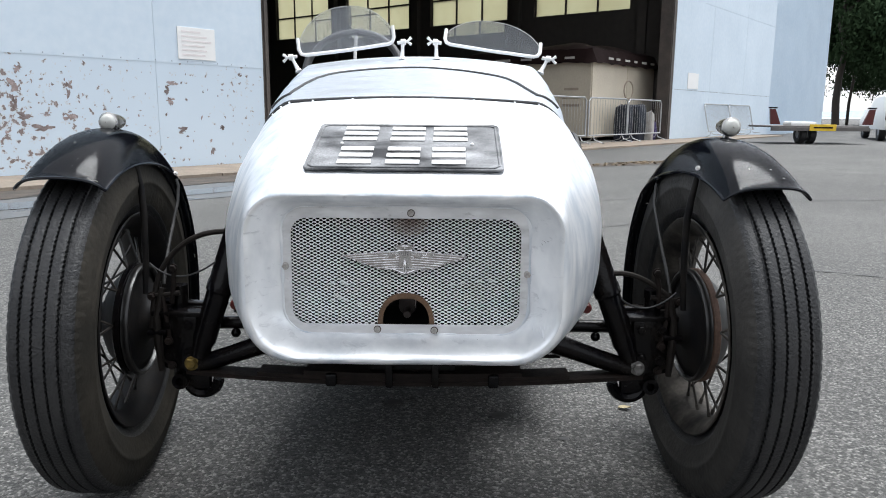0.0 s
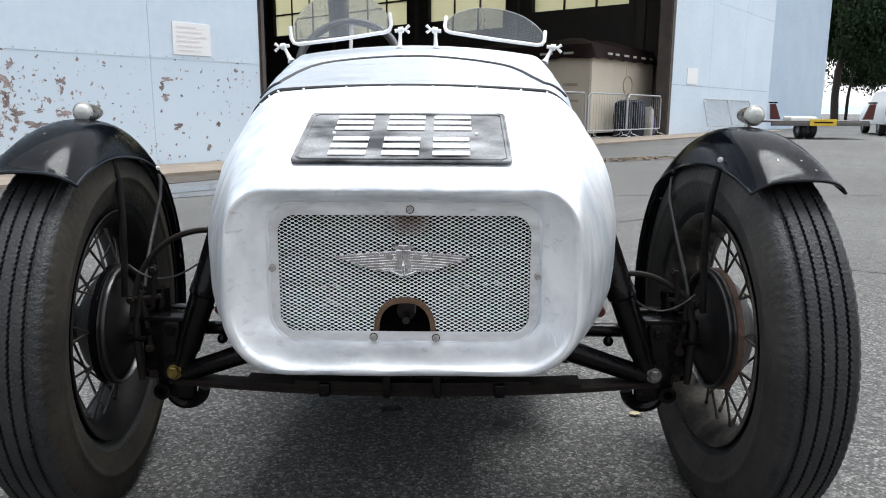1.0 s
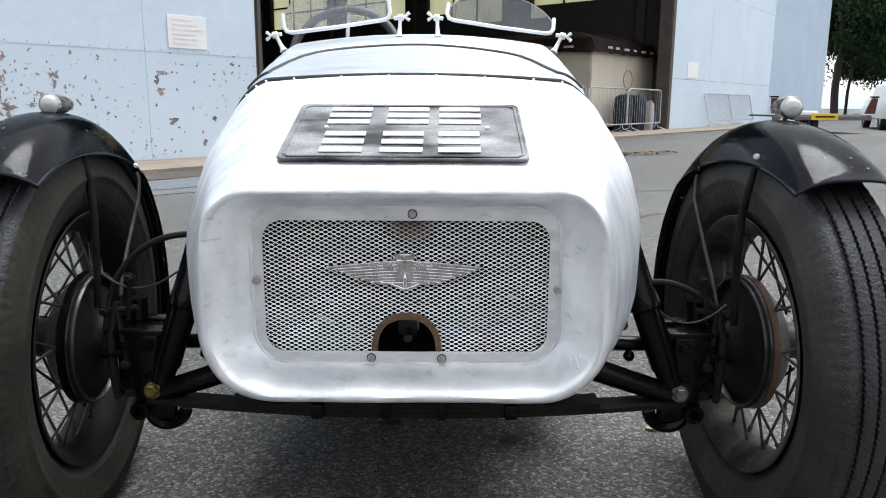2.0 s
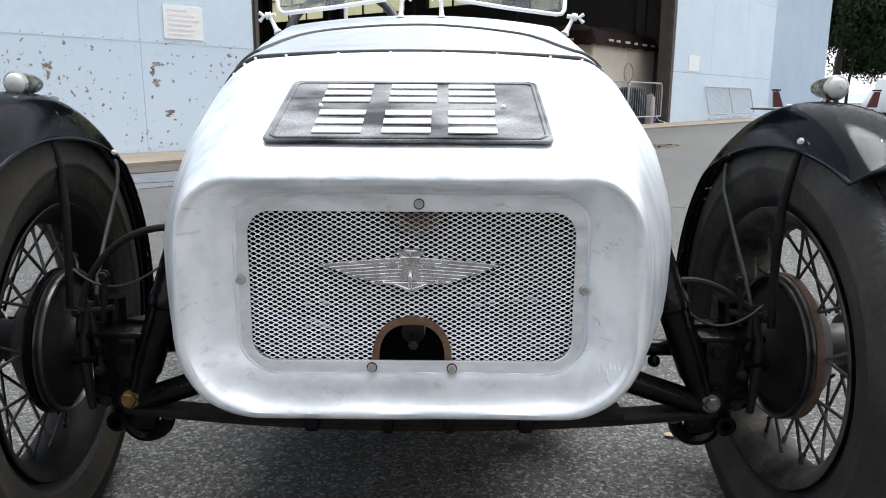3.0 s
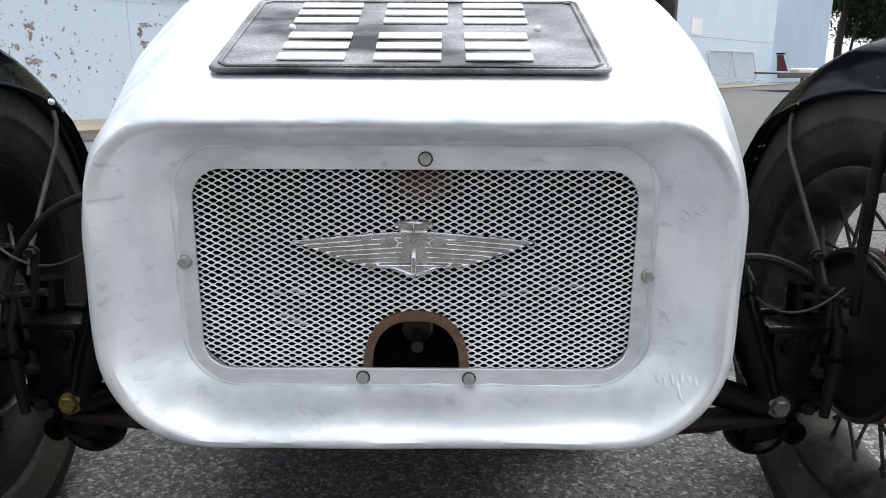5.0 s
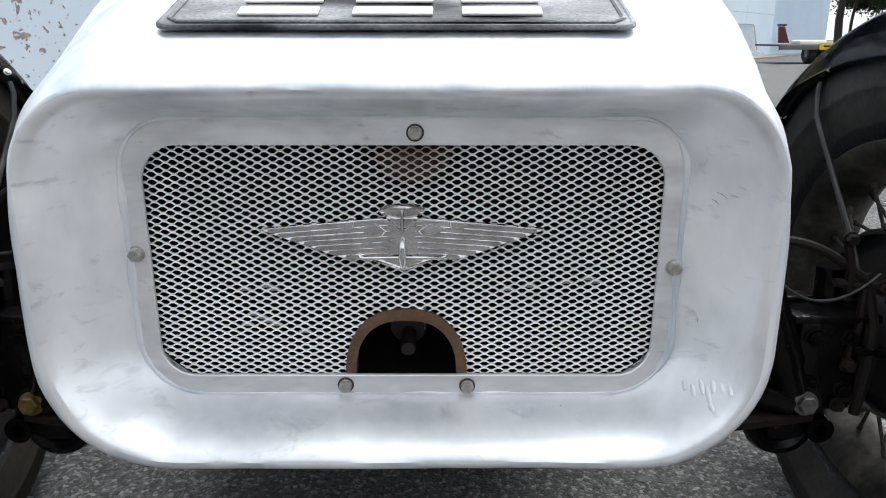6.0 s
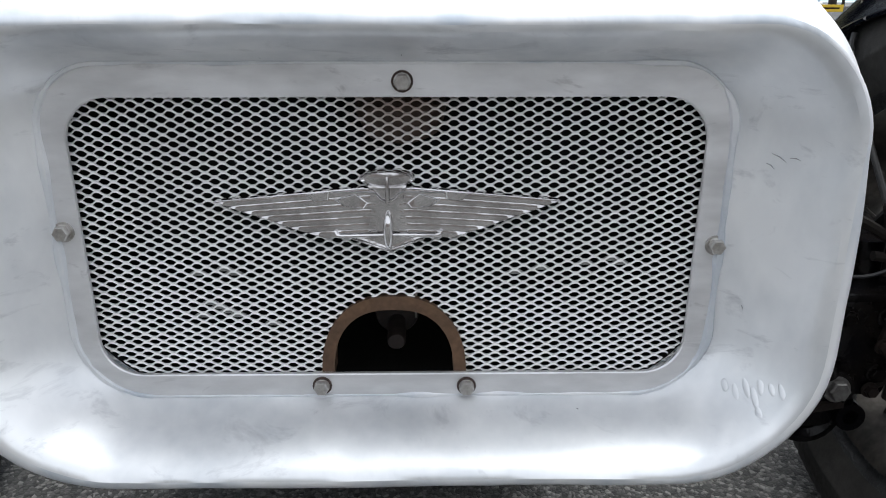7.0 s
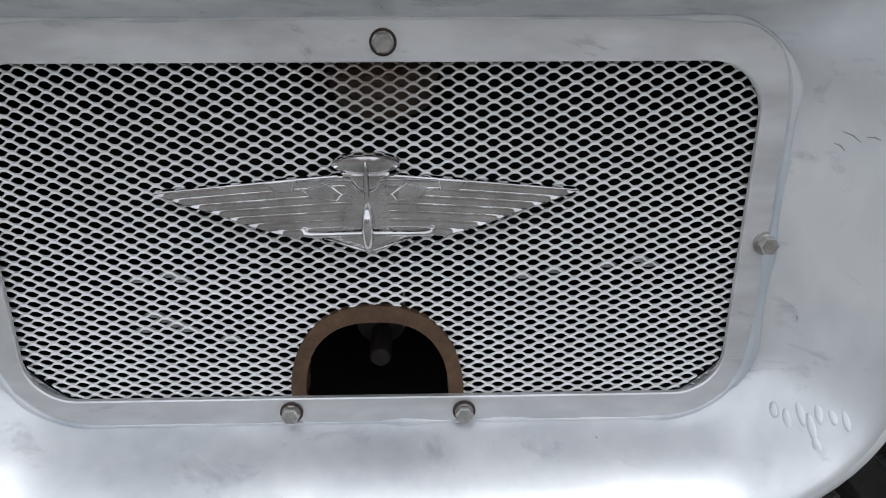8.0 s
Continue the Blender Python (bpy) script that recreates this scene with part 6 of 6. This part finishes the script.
def parked_car():
    """A white estate car that shows its tail only."""
    root = empty("parked_car", "white estate car parked on the yard", "car", pose(13.9, 21.0, 0, 0, 0, -20))
    prof = [(-0.85, 0.35), (-0.86, 0.75), (-0.80, 0.95), (-0.68, 1.38), (-0.5, 1.46), (0.5, 1.46), (0.68, 1.38), (0.80, 0.95), (0.86, 0.75), (0.85, 0.35)]
    rings = []
    for y, k, top in ((0, 0.9, 0.96), (0.12, 0.98, 1.0), (1.2, 1.0, 1.0), (2.6, 1.0, 0.99), (3.2, 0.98, 0.68), (4.1, 0.95, 0.62), (4.3, 0.88, 0.58)):
        rings.append([(x * k, y, 0.35 + (z - 0.35) * top) for x, z in prof])
    part("body", loft(bmesh.new(), rings, cap_first=True, cap_last=True), M_WHITE, root)
    bm = bmesh.new()
    loft(bm, [[(-0.66, 0.03, 0.98), (0.66, 0.03, 0.98)], [(-0.56, 0.06, 1.30), (0.56, 0.06, 1.30)]], closed=False)
    bmesh.ops.solidify(bm, geom=bm.faces[:], thickness=0.05)
    part("rear_window", bm, M_BLACK, root)
    for x in (-0.72, 0.72):
        part("tail_lamp", box(bmesh.new(), (x, -0.01, 0.80), (0.14, 0.06, 0.34), bevel=0.02), M_RED, root)
    part("bumper", box(bmesh.new(), (0, -0.06, 0.48), (1.6, 0.16, 0.18), bevel=0.05), M_WHITE, root)
    for x in (-0.72, 0.72):
        for y in (0.75, 3.4):
            w = part("wheel", lathe(bmesh.new(), [(0.15, -0.09), (0.28, -0.1), (0.31, -0.06), (0.31, 0.06), (0.28, 0.1), (0.15, 0.09)],
                                    Matrix.Translation((x, y, 0.31)), 24), M_TYRE, root)
            part("rim", lathe(bmesh.new(), [(0.001, -0.07), (0.16, -0.08), (0.16, 0.08), (0.001, 0.07)], Matrix.Translation((x, y, 0.31)), 20), M_GALV, w)


parked_car()


# trees
def tree(x, y, height, spread, seed, low, girth=0.26):
    rnd = random.Random(seed)
    root = empty("tree", "dark leafy broadleaf tree with a tall bare trunk", "tree", Matrix.Translation((x, y, 0)), "trees beyond the yard")
    trunk = [Vector((0, 0, -0.1))]
    for i in range(1, 9):
        trunk.append(Vector((rnd.uniform(-0.25, 0.25), rnd.uniform(-0.25, 0.25), height * 0.85 * i / 8)))
    bm = tube(bmesh.new(), trunk, 0.3, 10, [girth * (1 - 0.09 * i) for i in range(9)])
    tips = []
    for i in range(16):
        h = rnd.uniform(low, height * 0.8)
        a = rnd.uniform(0, 2 * math.pi)
        ln = spread * rnd.uniform(0.5, 1.0)
        p0 = Vector((0, 0, h))
        p3 = p0 + Vector((math.cos(a) * ln, math.sin(a) * ln, rnd.uniform(-0.05, 0.5) * ln))
        pts = curve(p0, p0 + (p3 - p0) * 0.3 + Vector((0, 0, 0.5)), p0 + (p3 - p0) * 0.7 + Vector((0, 0, 0.4)), p3, 8)
        tube(bm, pts, 0.1, 6, [0.13 * (1 - 0.1 * k) for k in range(9)])
        tips += pts[3:]
    part("trunk", bm, M_BARK, root)
    verts, faces = [], []
    for i in range(2500):
        c = rnd.choice(tips) + Vector((rnd.gauss(0, 0.7), rnd.gauss(0, 0.7), rnd.gauss(0, 0.55)))
        for j in range(26):
            q = c + Vector((rnd.gauss(0, 0.32), rnd.gauss(0, 0.32), rnd.gauss(0, 0.26)))
            e = Euler((rnd.uniform(0, 6), rnd.uniform(0, 6), rnd.uniform(0, 6))).to_matrix()
            s = rnd.uniform(0.10, 0.20)
            b0 = len(verts)
            verts += [q + e @ Vector(v) for v in ((-s, 0, 0), (0, -s * 0.5, 0.02), (s, 0, 0), (0, s * 0.5, 0.02))]
            faces.append((b0, b0 + 1, b0 + 2, b0 + 3))
    me = bpy.data.meshes.new("crown")
    me.from_pydata(verts, [], faces)
    me.materials.append(M_LEAF)
    ob = new("crown", me)
    ob.parent = root
    return root


tree(26.1, 49.0, 16, 5.5, 3, 4.0)
tree(33.5, 54.0, 17, 6.0, 5, 4.6)
tree(33.8, 62.0, 18, 6.0, 7, 3.9, 0.13)
tree(43.0, 66.0, 18, 6.5, 9, 3.5)
bm = bmesh.new()
loft(bm, [[(60, 250, 0.05), (420, 120, 0.05)], [(160, 700, 0.05), (800, 400, 0.05)]], closed=False)
tagged(part("water", bm, M_WATER), "pale grey water in the distance", "water", kind="structure")


# Distance haze is put into the shore's blue-grey colour.
M_SHORE = material("hazy_far_shore", (0.30, 0.37, 0.42), 0.9, 0.0, (0.24, 0.31, 0.36), 0.02, 0.7, 0.3, 0.2)
bm = bmesh.new()
rows = []
for i in range(61):
    a = radians(70 - i)
    h = 6.5 + 2.2 * noise.noise((i * 0.21, 0.5, 0)) + 0.8 * noise.noise((i * 1.1, 2.5, 0))
    rows.append([(760 * math.cos(a), 760 * math.sin(a), -0.5), (775 * math.cos(a), 775 * math.sin(a), h), (830 * math.cos(a), 830 * math.sin(a), -0.5)])
loft(bm, rows, closed=False)
tagged(part("backdrop", bm, M_SHORE), "low hazy blue-grey shore in the distance", "shore", kind="structure")

# one small dead leaf under the front axle
M_DEAD = material("dead_leaf", (0.34, 0.29, 0.17), 0.75, 0.0, (0.22, 0.17, 0.09), 120.0, 0.6, 500, 0.3)
bm = bmesh.new()
rows = []
for i in range(9):
    f = i / 8
    w = 0.009 * math.sin(math.pi * min(0.97, f + 0.03)) ** 0.8 * (1 + 0.2 * (i % 2))
    rows.append([(-0.016 + 0.032 * f, -w, 0.005 + 0.003 * f), (-0.016 + 0.032 * f, 0, 0.002 + 0.001 * f), (-0.016 + 0.032 * f, w, 0.006)])
loft(bm, rows, closed=False)
leaf = part("fallen_leaf", bm, M_DEAD, None, smooth=False)
leaf.matrix_world = pose(0.51, 0.655, 0.001, rz=0.5)
tagged(leaf, "small curled pale brown dead leaf on the asphalt", "leaf")
